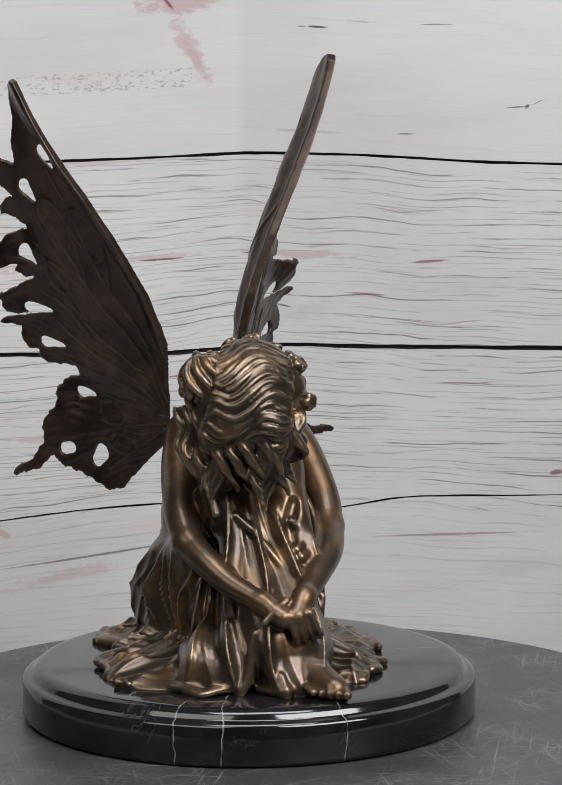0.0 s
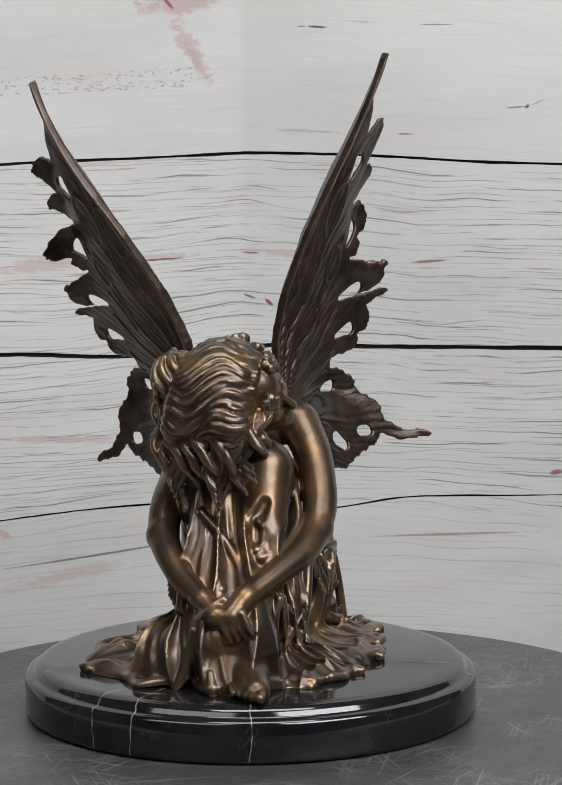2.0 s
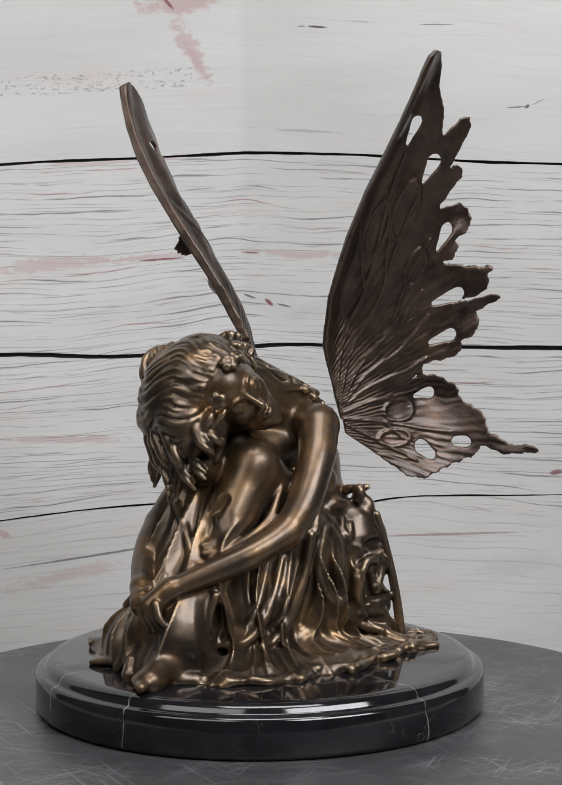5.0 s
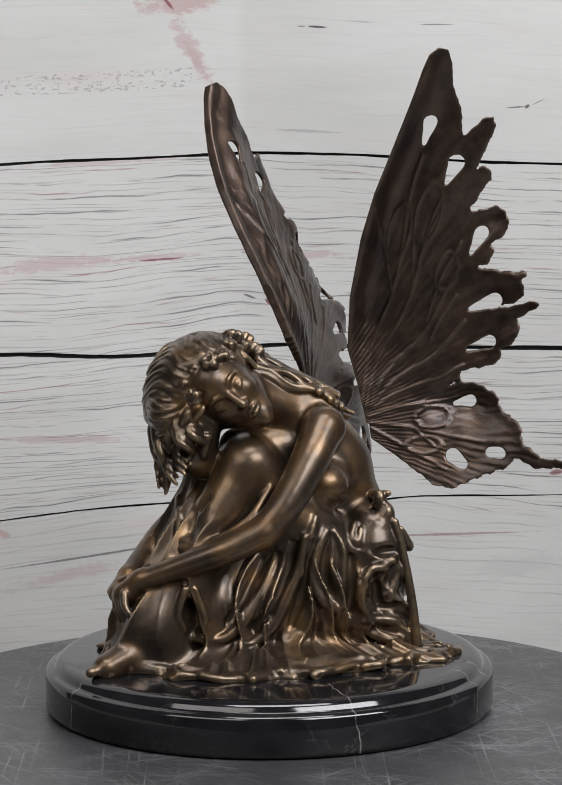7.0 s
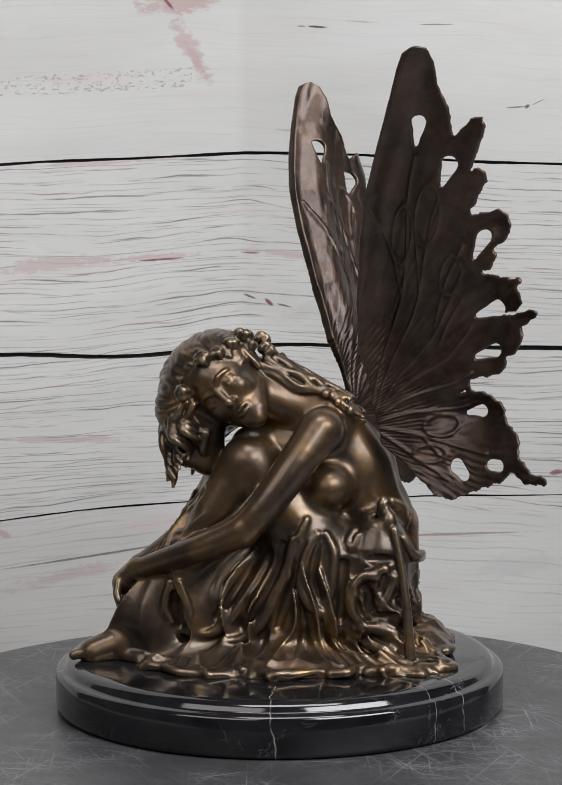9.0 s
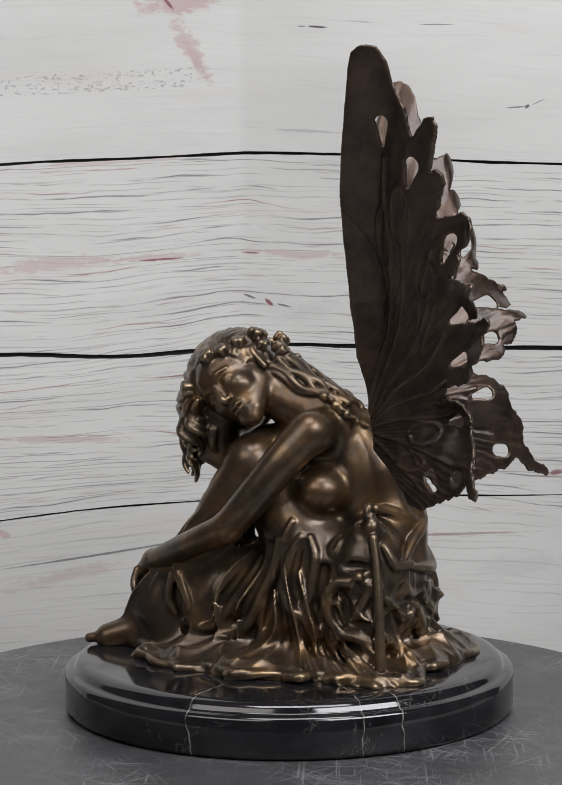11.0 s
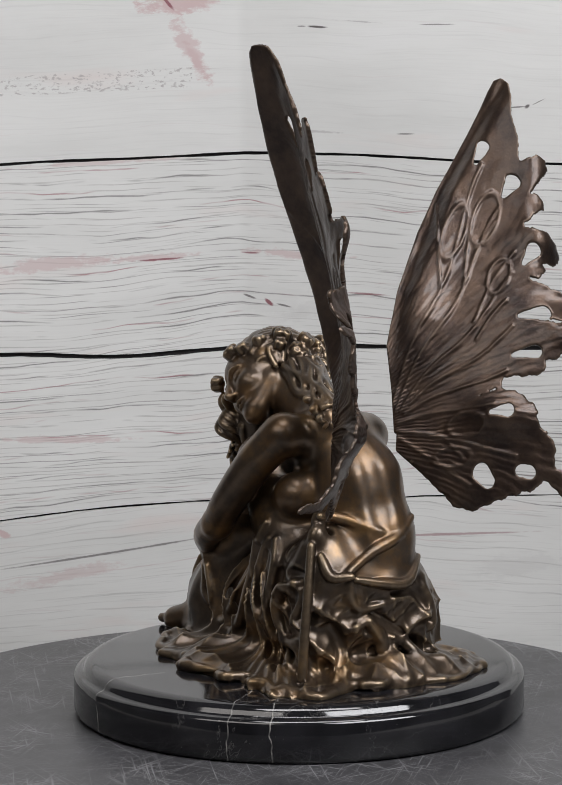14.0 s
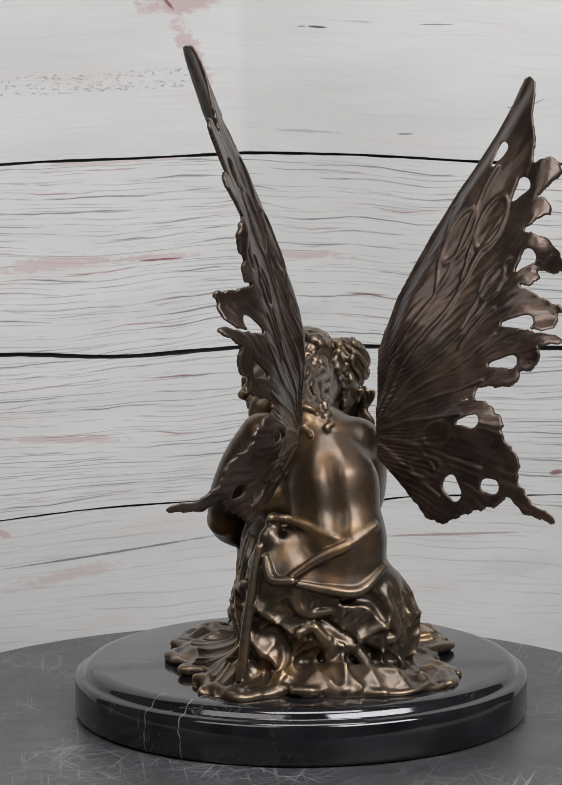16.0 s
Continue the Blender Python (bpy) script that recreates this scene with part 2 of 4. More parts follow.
def part(name, bm, mat, parent, label=""):
    me = bpy.data.meshes.new(name)
    bmesh.ops.recalc_face_normals(bm, faces=bm.faces)
    bm.to_mesh(me)
    bm.free()
    me.materials.append(mat)
    ob = new(name, me)
    ob.parent = parent
    return tagged(ob, label)


def box(x0, y0, z0, x1, y1, z1):
    bm = bmesh.new()
    bmesh.ops.create_cube(bm, size=1)
    for v in bm.verts:
        v.co = ((x0 + x1) / 2 + v.co.x * (x1 - x0), (y0 + y1) / 2 + v.co.y * (y1 - y0), (z0 + z1) / 2 + v.co.z * (z1 - z0))
    return bm


def lathe(profile, n=160):
    verts, faces = [], []
    for r, z in profile:
        verts += [(r * math.cos(2 * math.pi * i / n), r * math.sin(2 * math.pi * i / n), z) for i in range(n)]
    for k in range(len(profile) - 1):
        for i in range(n):
            j = (i + 1) % n
            faces.append((k * n + i, k * n + j, (k + 1) * n + j, (k + 1) * n + i))
    faces.append(tuple(range(n))[::-1])
    faces.append(tuple((len(profile) - 1) * n + i for i in range(n)))
    return verts, faces


# ---- the room around ----
for name, b, mat in (
    ("floor", (-2.0, -2.2, -0.80, 2.0, 1.6, -0.76), M_FLOOR),
    ("ceiling", (-2.0, -2.2, 1.70, 2.0, 1.6, 1.74), M_WALL),
    ("wall_north", (-2.0, 1.60, -0.76, 2.0, 1.66, 1.70), M_WALL),
    ("wall_south", (-2.0, -2.26, -0.76, 2.0, -2.2, 1.70), M_WALL),
    ("wall_west", (-2.06, -2.2, -0.76, -2.0, 1.6, 1.70), M_WALL),
    ("wall_east", (2.0, -2.2, -0.76, 2.06, 1.6, 1.70), M_WALL),
):
    tagged(part(name, box(*b), mat, None), "plain grey painted room surface", "wall", kind="structure")


def desk():
    top = tagged(new("desk"), "plain grey desk under the turntable", "desk")
    part("desktop", box(-0.7, -0.45, -0.075, 0.7, 0.2, -0.045), M_DESK, top)
    for sx in (-0.64, 0.64):
        for sy in (-0.40, 0.15):
            part("leg", box(sx - 0.03, sy - 0.03, -0.76, sx + 0.03, sy + 0.03, -0.075), M_DESK, top)


desk()


# ---- backdrop of whitewashed planks with a soft fold ----
def seam(kind, x):
    d = abs(x - FOLD)
    if kind == 0:
        return 0.2581 - 0.9 * d * (0.054 if x < FOLD else 0.046) + 0.0006 * math.sin(31 * x)
    if kind == 1:
        return 0.1322 - 0.0034 * math.exp(-((x + 0.095) / 0.045) ** 2) + 0.0014 * math.exp(-((x - 0.01) / 0.03) ** 2) - 0.004 * max(x, 0)
    lift = -0.0085 * math.exp(-((x + 0.21) / 0.07) ** 2) - 0.0075 * math.exp(-((x - 0.035) / 0.035) ** 2)
    return 0.0335 + lift + 0.010 * max(x, 0)


def depth(x, z):
    bow = 0.004 * math.sin(9 * x + 11 * z) + 0.003 * math.sin(21 * x - 7 * z + 1)
    d = FOLD - x
    return BACK + bow - (0.26 * d if d > 0 else -0.02 * d) * (1 if abs(d) < 0.5 else 0.5 / abs(d))


def sharp_rims(me):
    bm = bmesh.new()
    bm.from_mesh(me)
    bm.normal_update()
    for e in bm.edges:
        e.smooth = e.calc_face_angle(0.0) < 0.6
    bm.to_mesh(me)
    bm.free()


def backdrop():
    top = tagged(new("backdrop"), "photo backdrop of whitewashed wooden planks with dark joints and a crease", "backdrop", kind="structure")
    n = 400
    xs = [-0.62 + 1.24 * i / n for i in range(n + 1)]
    edges = [lambda x: 0.82, lambda x: 0.68, lambda x: 0.53, lambda x: 0.385, lambda x: seam(0, x), lambda x: seam(1, x), lambda x: seam(2, x), lambda x: -0.115, lambda x: -0.25, lambda x: -0.39]
    gaps = (0.001, 0.0012, 0.001, 0.001, 0.0009, 0.0014, 0.0006, 0.001, 0.001, 0.001)
    rows = 14
    for k in range(len(edges) - 1):
        verts, faces = [], []
        for i, x in enumerate(xs):
            zt, zb = edges[k](x) - gaps[k], edges[k + 1](x) + gaps[k + 1]
            wob = 0.0006 * noise.noise((x * 30, k * 5.1, 0)) + 0.0003 * noise.noise((x * 110, k * 5.1, 3))
            zt, zb = zt + wob, zb + wob * 0.7
            for j in range(rows + 1):
                f = j / rows
                z = zt + (zb - zt) * f
                edge = 0.0
                verts.append((x, depth(x, z) + edge, z))
            verts.append((x, depth(x, zb) + 0.002, zb))
            verts.append((x, depth(x, zt) + 0.002, zt))
        w = rows + 3
        for i in range(n):
            for j in range(w):
                a, b = i * w + j, i * w + (j + 1) % w
                faces.append((a, b, b + w, a + w))
        board = mesh_object("plank", verts, faces, M_PLANK, top, True)
        sharp_rims(board.data)
    verts, faces = [], []
    for i, x in enumerate(xs):
        for j in range(13):
            z = -0.40 + 1.23 * j / 12
            verts.append((x, depth(x, z) + 0.0035, z))
        for j in range(12, -1, -1):
            z = -0.40 + 1.23 * j / 12
            verts.append((x, depth(x, z) + 0.009, z))
    w = 26
    for i in range(n):
        for j in range(w):
            a, b = i * w + j, i * w + (j + 1) % w
            faces.append((a, b, b + w, a + w))
    mesh_object("backing", verts, faces, M_GAP, top, True)


backdrop()


# ---- turntable ----
def turntable():
    top = tagged(new("turntable"), "round black turntable with a finely scratched top", "turntable")
    v, f = lathe([(0.1895, -0.022), (0.1920, -0.019), (0.1922, -0.004), (0.1912, -0.001), (0.1890, 0.0)], 200)
    mesh_object("plate", v, f, M_TABLE, top)
    return top


def turning_foot():
    v, f = lathe([(0.12, -0.045), (0.12, -0.026), (0.118, -0.0225)], 96)
    tagged(mesh_object("swivel_stand", v, f, M_TABLE), "round black swivel stand under the scratched plate", "swivel stand")


PLATE = turntable()
turning_foot()


# ---- marble base ----
def marble_base():
    prof = [(0.1035, 0.0), (0.1060, 0.0008), (0.1070, 0.003), (0.1070, 0.0175), (0.1064, 0.0192), (0.1045, 0.0198), (0.1030, 0.0201), (0.1024, 0.0208), (0.1018, 0.0224), (0.1002, 0.0240), (0.0978, 0.0248), (0.0955, 0.0250)]
    v, f = lathe(prof, 220)
    ob = mesh_object("marble_base", v, f, M_MARBLE, None, True)
    return tagged(ob, "round polished black marble base with white veins on the turntable", "statue base")


BASE = marble_base()


# ---- bronze statue: a solid carved from blended forms, in millimetres ----
CELL = 0.7
LOW, SIZE = np.array((-102.0, -86.0, 21.0)), (286, 250, 238)
field = np.full(SIZE, 12.0, np.float32)


def window(lo, hi):
    a = np.maximum(np.floor((np.array(lo) - LOW) / CELL).astype(int), 0)
    b = np.minimum(np.ceil((np.array(hi) - LOW) / CELL).astype(int) + 1, SIZE)
    sl = tuple(slice(int(p), int(max(p, r))) for p, r in zip(a, b))
    grid = np.meshgrid(*[(np.arange(s.start, s.stop) * CELL + o).astype(np.float32) for s, o in zip(sl, LOW)], indexing="ij", sparse=True)
    return sl, grid


def blend(sl, d, k):
    old = field[sl]
    h = np.clip(0.5 + 0.5 * (old - d) / k, 0, 1)
    field[sl] = old * (1 - h) + d * h - k * h * (1 - h)


def carve(sl, d, k):
    old = field[sl]
    h = np.clip(0.5 - 0.5 * (old + d) / k, 0, 1)
    field[sl] = old * (1 - h) - d * h + k * h * (1 - h)


def cone_distance(grid, a, ra, b, rb):
    a, b = np.array(a, np.float32), np.array(b, np.float32)
    ab = b - a
    x, y, z = grid[0] - a[0], grid[1] - a[1], grid[2] - a[2]
    t = np.clip((x * ab[0] + y * ab[1] + z * ab[2]) / max(float(ab @ ab), 1e-6), 0, 1)
    return np.sqrt((x - t * ab[0]) ** 2 + (y - t * ab[1]) ** 2 + (z - t * ab[2]) ** 2) - (ra + t * (rb - ra))


def limb(a, ra, b, rb, k=4.0, cut=False):
    m = max(ra, rb) + k + 7
    sl, grid = window(np.minimum(a, b) - m, np.maximum(a, b) + m)
    (carve if cut else blend)(sl, cone_distance(grid, a, ra, b, rb), k)


def lump(c, r, k=4.0, cut=False):
    r = np.array(r, float)
    m = r + k + 8
    sl, (x, y, z) = window(np.array(c) - m, np.array(c) + m)
    x, y, z = x - c[0], y - c[1], z - c[2]
    q0 = np.sqrt((x / r[0]) ** 2 + (y / r[1]) ** 2 + (z / r[2]) ** 2)
    q1 = np.sqrt((x / r[0] ** 2) ** 2 + (y / r[1] ** 2) ** 2 + (z / r[2] ** 2) ** 2)
    (carve if cut else blend)(sl, q0 * (q0 - 1) / np.maximum(q1, 1e-4), k)


def smooth_line(pts, steps):
    p = [np.array(q, float) for q in pts]
    p = [2 * p[0] - p[1]] + p + [2 * p[-1] - p[-2]]
    line = []
    for i in range(1, len(p) - 2):
        for s in range(steps):
            t = s / steps
            line.append(0.5 * (2 * p[i] + (p[i + 1] - p[i - 1]) * t + (2 * p[i - 1] - 5 * p[i] + 4 * p[i + 1] - p[i + 2]) * t * t + (3 * p[i] - p[i - 1] - 3 * p[i + 1] + p[i + 2]) * t ** 3))
    line.append(p[-2])
    return line


def strand(line, radii, k, cut=False):
    """One even rope along a line, blended into the solid (or cut from it) in one go."""
    line, m = np.array(line), max(radii) + k + 2
    sl, grid = window(line.min(0) - m, line.max(0) + m)
    d = np.full([s.stop - s.start for s in sl], 12.0, np.float32)
    if not d.size:
        return
    for i in range(len(line) - 1):
        lo = np.minimum(line[i], line[i + 1]) - m
        hi = np.maximum(line[i], line[i + 1]) + m
        sub, near = window(lo, hi)
        inner = tuple(slice(q.start - w.start, q.stop - w.start) for q, w in zip(sub, sl))
        if min(q.stop - q.start for q in sub) > 0:
            d[inner] = np.minimum(d[inner], cone_distance(near, line[i], radii[i], line[i + 1], radii[i + 1]))
    (carve if cut else blend)(sl, d, k)


def tube(pts, r0, r1, k=1.5, steps=4):
    line = smooth_line(pts, steps)
    n = len(line) - 1
    strand(line, [r0 + (r1 - r0) * i / n for i in range(n + 1)], k)


def reach(origin, way, far=110.0, solid=None):
    """How far the solid goes from origin along way."""
    s = np.arange(far, 1.0, -0.7)
    q = (np.array(origin) + s[:, None] * np.array(way) - LOW) / CELL
    i = np.clip(np.round(q).astype(int), 0, np.array(SIZE) - 1)
    inside = np.nonzero((field if solid is None else solid)[i[:, 0], i[:, 1], i[:, 2]] < 0)[0]
    return float(s[inside[0]]) if len(inside) else 4.0


rng = random.Random(7)

# trunk, from the hips to the neck
lump((40, 14, 52), (27, 34, 34), 6)
limb((41, 18, 66), 23, (40, 19, 88), 20.5, 6)
limb((40, 19, 88), 20.5, (33, 16, 112), 20, 6)
limb((33, 16, 112), 20, (25, 11, 130), 16, 6)
limb((24, -14, 134), 10, (20, 26, 132), 10, 6)
limb((18, 9, 138), 11, (-6, -1, 149), 9, 5)
lump((25, -9, 106), (12, 12, 11), 6)
limb((67, 19, 78), 1.5, (61, 18, 104), 3.0, 7, True)
limb((61, 18, 104), 3.0, (49, 13, 134), 2.0, 7, True)
limb((14, 8, 122), 17, (-12, 2, 122), 12, 5)
lump((36, 31, 48), (25, 26, 30), 6)
lump((48, -4, 58), (20, 22, 36), 6)
# legs under the cloth
limb((38, -2, 50), 25, (-12, -12, 117), 12.5, 6)
limb((38, 24, 50), 25, (-25, 12, 106), 12, 6)
limb((-12, -12, 117), 12.5, (-60, -24, 42), 12, 5)
limb((-26, 11, 106), 12, (-64, -3, 44), 12, 5)
limb((14, 4, 52), 36, (-36, -4, 46), 26, 8)
limb((-24, -2, 100), 9, (-52, -12, 60), 11, 6)
# spread of the skirt
lump((4, 3, 25), (74, 60, 13), 9)
lump((55, 18, 27), (30, 40, 14), 6)
lump((-8, -34, 25), (56, 28, 8), 6)
lump((-30, 44, 25), (38, 26, 9), 6)
lump((40, 40, 26), (38, 32, 9), 6)
lump((58, -24, 25), (28, 25, 8), 6)


limb((50, -8, 86), 8, (56, -13, 38), 13, 6)
lump((-58, -14, 38), (20, 24, 26), 6)
lump((-67, -20, 28), (15, 19, 14), 6)
lump((-50, 14, 34), (26, 24, 20), 6)


def cloth_folds():
    """Long pleats with sharp valleys and a rumpled hem, pressed into the cloth."""
    x, y, z = np.meshgrid(*[(np.arange(n) * CELL + o).astype(np.float32) for n, o in zip(SIZE, LOW)], indexing="ij", sparse=True)
    a, r = np.arctan2(y - 4, x - 4), np.hypot(x - 4, y - 4)
    lean = 0.55 * np.sin(2 * a + 0.8) * (70 - z) / 45
    wave = 10.5 * a + lean + 1.1 * np.sin(3 * a + 0.045 * z) + 0.8 * np.sin(0.075 * z + 5 * a + 1)
    pleat = 0.40 - np.abs(np.sin(wave)) ** 0.65
    small = 0.4 - np.abs(np.sin(1.9 * wave + 1.3 + 0.06 * z))
    top = 80 + 32 * np.maximum(np.cos(a - math.pi), 0) ** 2 - 8 * np.exp(-(((a - 0.4) / 0.6) ** 2))
    amount = np.clip((top - z) / 22, 0, 1)
    low = np.clip((42 - z) / 14, 0, 1)
    roll = 0.45 - np.abs(np.sin(0.13 * r + 2.2 * np.sin(2.5 * a) + 1.3 * np.sin(5.3 * a + 1) + 0.05 * z)) ** 0.8
    swag = 0.42 - np.abs(np.sin(0.15 * z + 2.4 * np.sin(1.9 * a + 0.5) + 1.1 * np.sin(4.3 * a + 0.03 * z))) ** 0.8
    behind = np.clip((np.cos(a - 0.15) - 0.45) / 0.3, 0, 1)
    crease = 0.42 - np.abs(np.sin(0.20 * x + 0.15 * z + 2.1 * np.sin(0.085 * y + 0.05 * z) + 1.4 * np.sin(0.11 * x - 0.07 * y))) ** 0.6
    crease = crease + 0.7 * (0.42 - np.abs(np.sin(0.17 * y - 0.21 * z + 1.9 * np.sin(0.09 * x + 0.06 * z)))  ** 0.6)
    field[:] = field - amount * (0.25 + 1.7 * behind) * np.clip((x + 40) / 40, 0.3, 1) * crease - amount * (1 - 0.6 * low) * ((5.4 - 2.6 * behind) * pleat + 1.2 * small + 3.2 * behind * swag) - low * (4.8 * roll + 1.6 * small)

cloth_folds()
# rolled hem on the marble
for i in range(22):
    a0 = 2 * math.pi * i / 22 + rng.uniform(-0.1, 0.1)
    pts = []
    for s in range(6):
        f = s / 5
        b = a0 + 0.5 * (f - 0.5)
        way = (math.cos(b), math.sin(b), 0)
        r = reach((4, 4, 26.5), way) - 1.0 + 3.4 * math.sin(6 * f + i * 1.7)
        pts.append((4 + way[0] * r, 4 + way[1] * r, 27.0 + 1.2 * math.sin(5 * f + i)))
    tube(pts, rng.uniform(1.5, 2.6), rng.uniform(0.9, 1.9), 2.4)
# folds drawn on the side, the back and the front of the cloth: across, height
VIEWS = {"side": (1, -1, 6, 90), "back": (0, 1, 14, 84), "front": (0, -1, -6, 90)}


def draped(path, r0, r1, view, k=2.0, cut=False, lift=0.4):
    axis, sign, base, far = VIEWS[view]
    line = smooth_line(path, 4)

    def spot(a, z, d):
        q = np.array((a, a, z), float)
        q[axis] = base + sign * d
        return q

    way = np.zeros(3)
    way[axis] = sign
    real = np.array([reach(spot(a, z, 0), way, far) for a, z in line])
    steep = np.abs(np.gradient(real)) > 2.4
    mid = np.median(real)
    deep = np.clip(real, mid - 22, mid + 4)
    for _ in range(6):
        deep[1:-1] = (deep[:-2] + deep[1:-1] + deep[2:]) / 3
    deep += 0.1 if cut else lift
    n = len(line) - 1
    pts, radii = [], []
    for i in range(n + 1):
        f = i / n
        if real[i] < 10 or (k >= 1 and (steep[i] or abs(real[i] - deep[i]) > 6)):
            continue
        pts.append(spot(*line[i], deep[i]))
        radii.append(0.5 + (r0 + (r1 - r0) * f) * (0.3 + 0.65 * math.sin(math.pi * (0.06 + 0.88 * f)) ** 0.7))
    if len(pts) > 2:
        strand(pts, radii, k, cut)


draped([(7, 81), (2, 64), (-5, 51), (-13, 42)], 2.2, 2.0, 'side', cut=True)
draped([(-7, 73), (-17, 57), (-25, 46)], 2.0, 2.0, 'side', cut=True)
draped([(23, 80), (21, 67), (24, 57)], 2.4, 2.2, 'side', cut=True)
draped([(35, 82), (35, 63), (34, 47)], 2.6, 2.4, 'side', cut=True)
draped([(49, 94), (58, 92)], 3.0, 2.6, 'side', cut=True)
draped([(48, 75), (57, 75)], 2.4, 2.0, 'side', cut=True)
draped([(47, 59), (49, 49), (60, 49)], 2.6, 2.2, 'side', cut=True)
draped([(18, 81), (11, 60), (5, 43)], 2.2, 2.0, 'side', cut=True)
draped([(8, 57), (22, 48), (34, 40)], 2.4, 2.2, 'back', cut=True)
draped([(22, 65), (34, 65), (40, 56)], 3.0, 2.6, 'back', cut=True)
draped([(-11, 55), (-4, 42), (-7, 33)], 3.0, 2.6, 'back', cut=True)
draped([(48, 67), (50, 53), (48, 42)], 2.4, 2.0, 'back', cut=True)
draped([(30, 86), (32, 64), (28, 41)], 2.4, 2.4, 'front', cut=True)
draped([(16, 84), (18, 59), (14, 39)], 2.4, 2.2, 'front', cut=True)
draped([(-21, 107), (-18, 96), (-19, 84)], 2.8, 2.4, 'front', cut=True)
draped([(-47, 78), (-49, 59)], 2.0, 2.0, 'front', cut=True)
draped([(12, 84), (9, 70), (4, 58), (-4, 43), (-13, 36), (-20, 36)], 2.4, 2.2, 'side')
draped([(-1, 74), (-10, 57), (-20, 43), (-29, 38), (-41, 39)], 2.0, 2.2, 'side')
draped([(23, 86), (18, 77), (16, 63), (20, 54), (27, 49), (27, 42)], 2.2, 1.8, 'side')
draped([(27, 86), (31, 77), (30, 63), (29, 51)], 1.8, 1.6, 'side')
draped([(39, 87), (37, 82), (39, 80), (41, 85)], 1.6, 1.4, 'side')
draped([(55, 71), (41, 64), (39, 57), (40, 50), (44, 45)], 2.4, 2.0, 'side')
draped([(41, 64), (45, 68), (51, 67), (50, 63)], 1.6, 1.4, 'side')
draped([(60, 69), (56, 59), (53, 52)], 2.0, 1.6, 'side')
draped([(25, 110), (30, 100), (41, 98), (55, 105), (62, 104)], 2.4, 2.4, 'side')
draped([(41, 43), (53, 42), (62, 39)], 2.4, 2.0, 'side')
draped([(44, 36), (58, 32)], 2.4, 2.0, 'side')
draped([(41, 94), (51, 86), (62, 85)], 1.8, 1.6, 'side')
draped([(18, 93), (15, 85), (18, 93)], 1.4, 1.4, 'side')
draped([(-46, 63), (-49, 51), (-46, 44)], 1.6, 1.8, 'side')
draped([(-41, 63), (-37, 49), (-39, 41)], 1.6, 1.8, 'side')
draped([(-61, 24), (-46, 21), (-30, 22), (-20, 26)], 2.6, 2.2, 'side')
draped([(-20, 21), (-1, 18), (18, 21), (34, 20)], 3.0, 2.6, 'side')
draped([(8, 27), (13, 23), (27, 22)], 2.4, 2.0, 'side')
draped([(37, 24), (55, 27), (76, 30), (92, 35)], 2.6, 2.2, 'side')
draped([(0, 76), (0, 65), (5, 59), (16, 60)], 2.0, 1.8, 'back')
draped([(16, 58), (25, 51), (36, 45), (45, 47), (44, 56), (40, 67), (45, 73)], 2.2, 2.0, 'back')
draped([(2, 51), (11, 53), (25, 44), (34, 35), (45, 34)], 2.6, 2.2, 'back')
draped([(9, 53), (16, 42), (13, 35)], 3.0, 2.6, 'back')
draped([(51, 72), (56, 58), (54, 44), (58, 35), (65, 33)], 2.4, 2.4, 'back')
draped([(58, 69), (64, 58), (63, 47)], 3.0, 2.6, 'back')
draped([(-36, 71), (-41, 62), (-33, 69), (-27, 72)], 2.0, 1.8, 'back')
draped([(-38, 53), (-31, 59), (-24, 67)], 2.0, 1.8, 'back')
draped([(-45, 28), (-20, 26), (-7, 25), (2, 19), (20, 24), (38, 22), (60, 24)], 2.6, 2.4, 'back')
draped([(34, 91), (39, 64), (37, 43)], 1.8, 2.2, 'front')
draped([(27, 80), (25, 52), (19, 34)], 1.8, 2.4, 'front')
draped([(9, 87), (11, 64), (9, 41)], 1.6, 2.2, 'front')
draped([(48, 70), (52, 52), (66, 43)], 2.4, 2.4, 'front')
draped([(43, 29), (30, 23), (10, 21), (-8, 19), (-18, 21), (-20, 32)], 2.6, 2.2, 'front')
draped([(-11, 34), (-14, 23)], 2.2, 2.0, 'front')
draped([(-49, 80), (-54, 57), (-63, 50)], 2.0, 2.4, 'front')
draped([(-40, 66), (-49, 43)], 2.0, 2.4, 'front')
draped([(-46, 73), (-57, 53)], 1.6, 1.8, 'front')
draped([(-18, 96), (-27, 89), (-37, 92)], 2.2, 1.8, 'front')
draped([(-18, 85), (-25, 79), (-36, 83)], 2.2, 1.8, 'front')
draped([(-19, 76), (-27, 72), (-35, 75)], 1.8, 1.6, 'front')
draped([(7, 100), (-2, 91), (-9, 82), (-18, 71)], 1.6, 1.4, 'front')
draped([(19, 109), (14, 91), (7, 73)], 1.4, 1.4, 'front')
draped([(0, 52), (3, 34), (7, 25)], 2.0, 2.4, 'front')
draped([(-25, 96), (-31, 109), (-38, 118)], 1.4, 1.2, 'front')
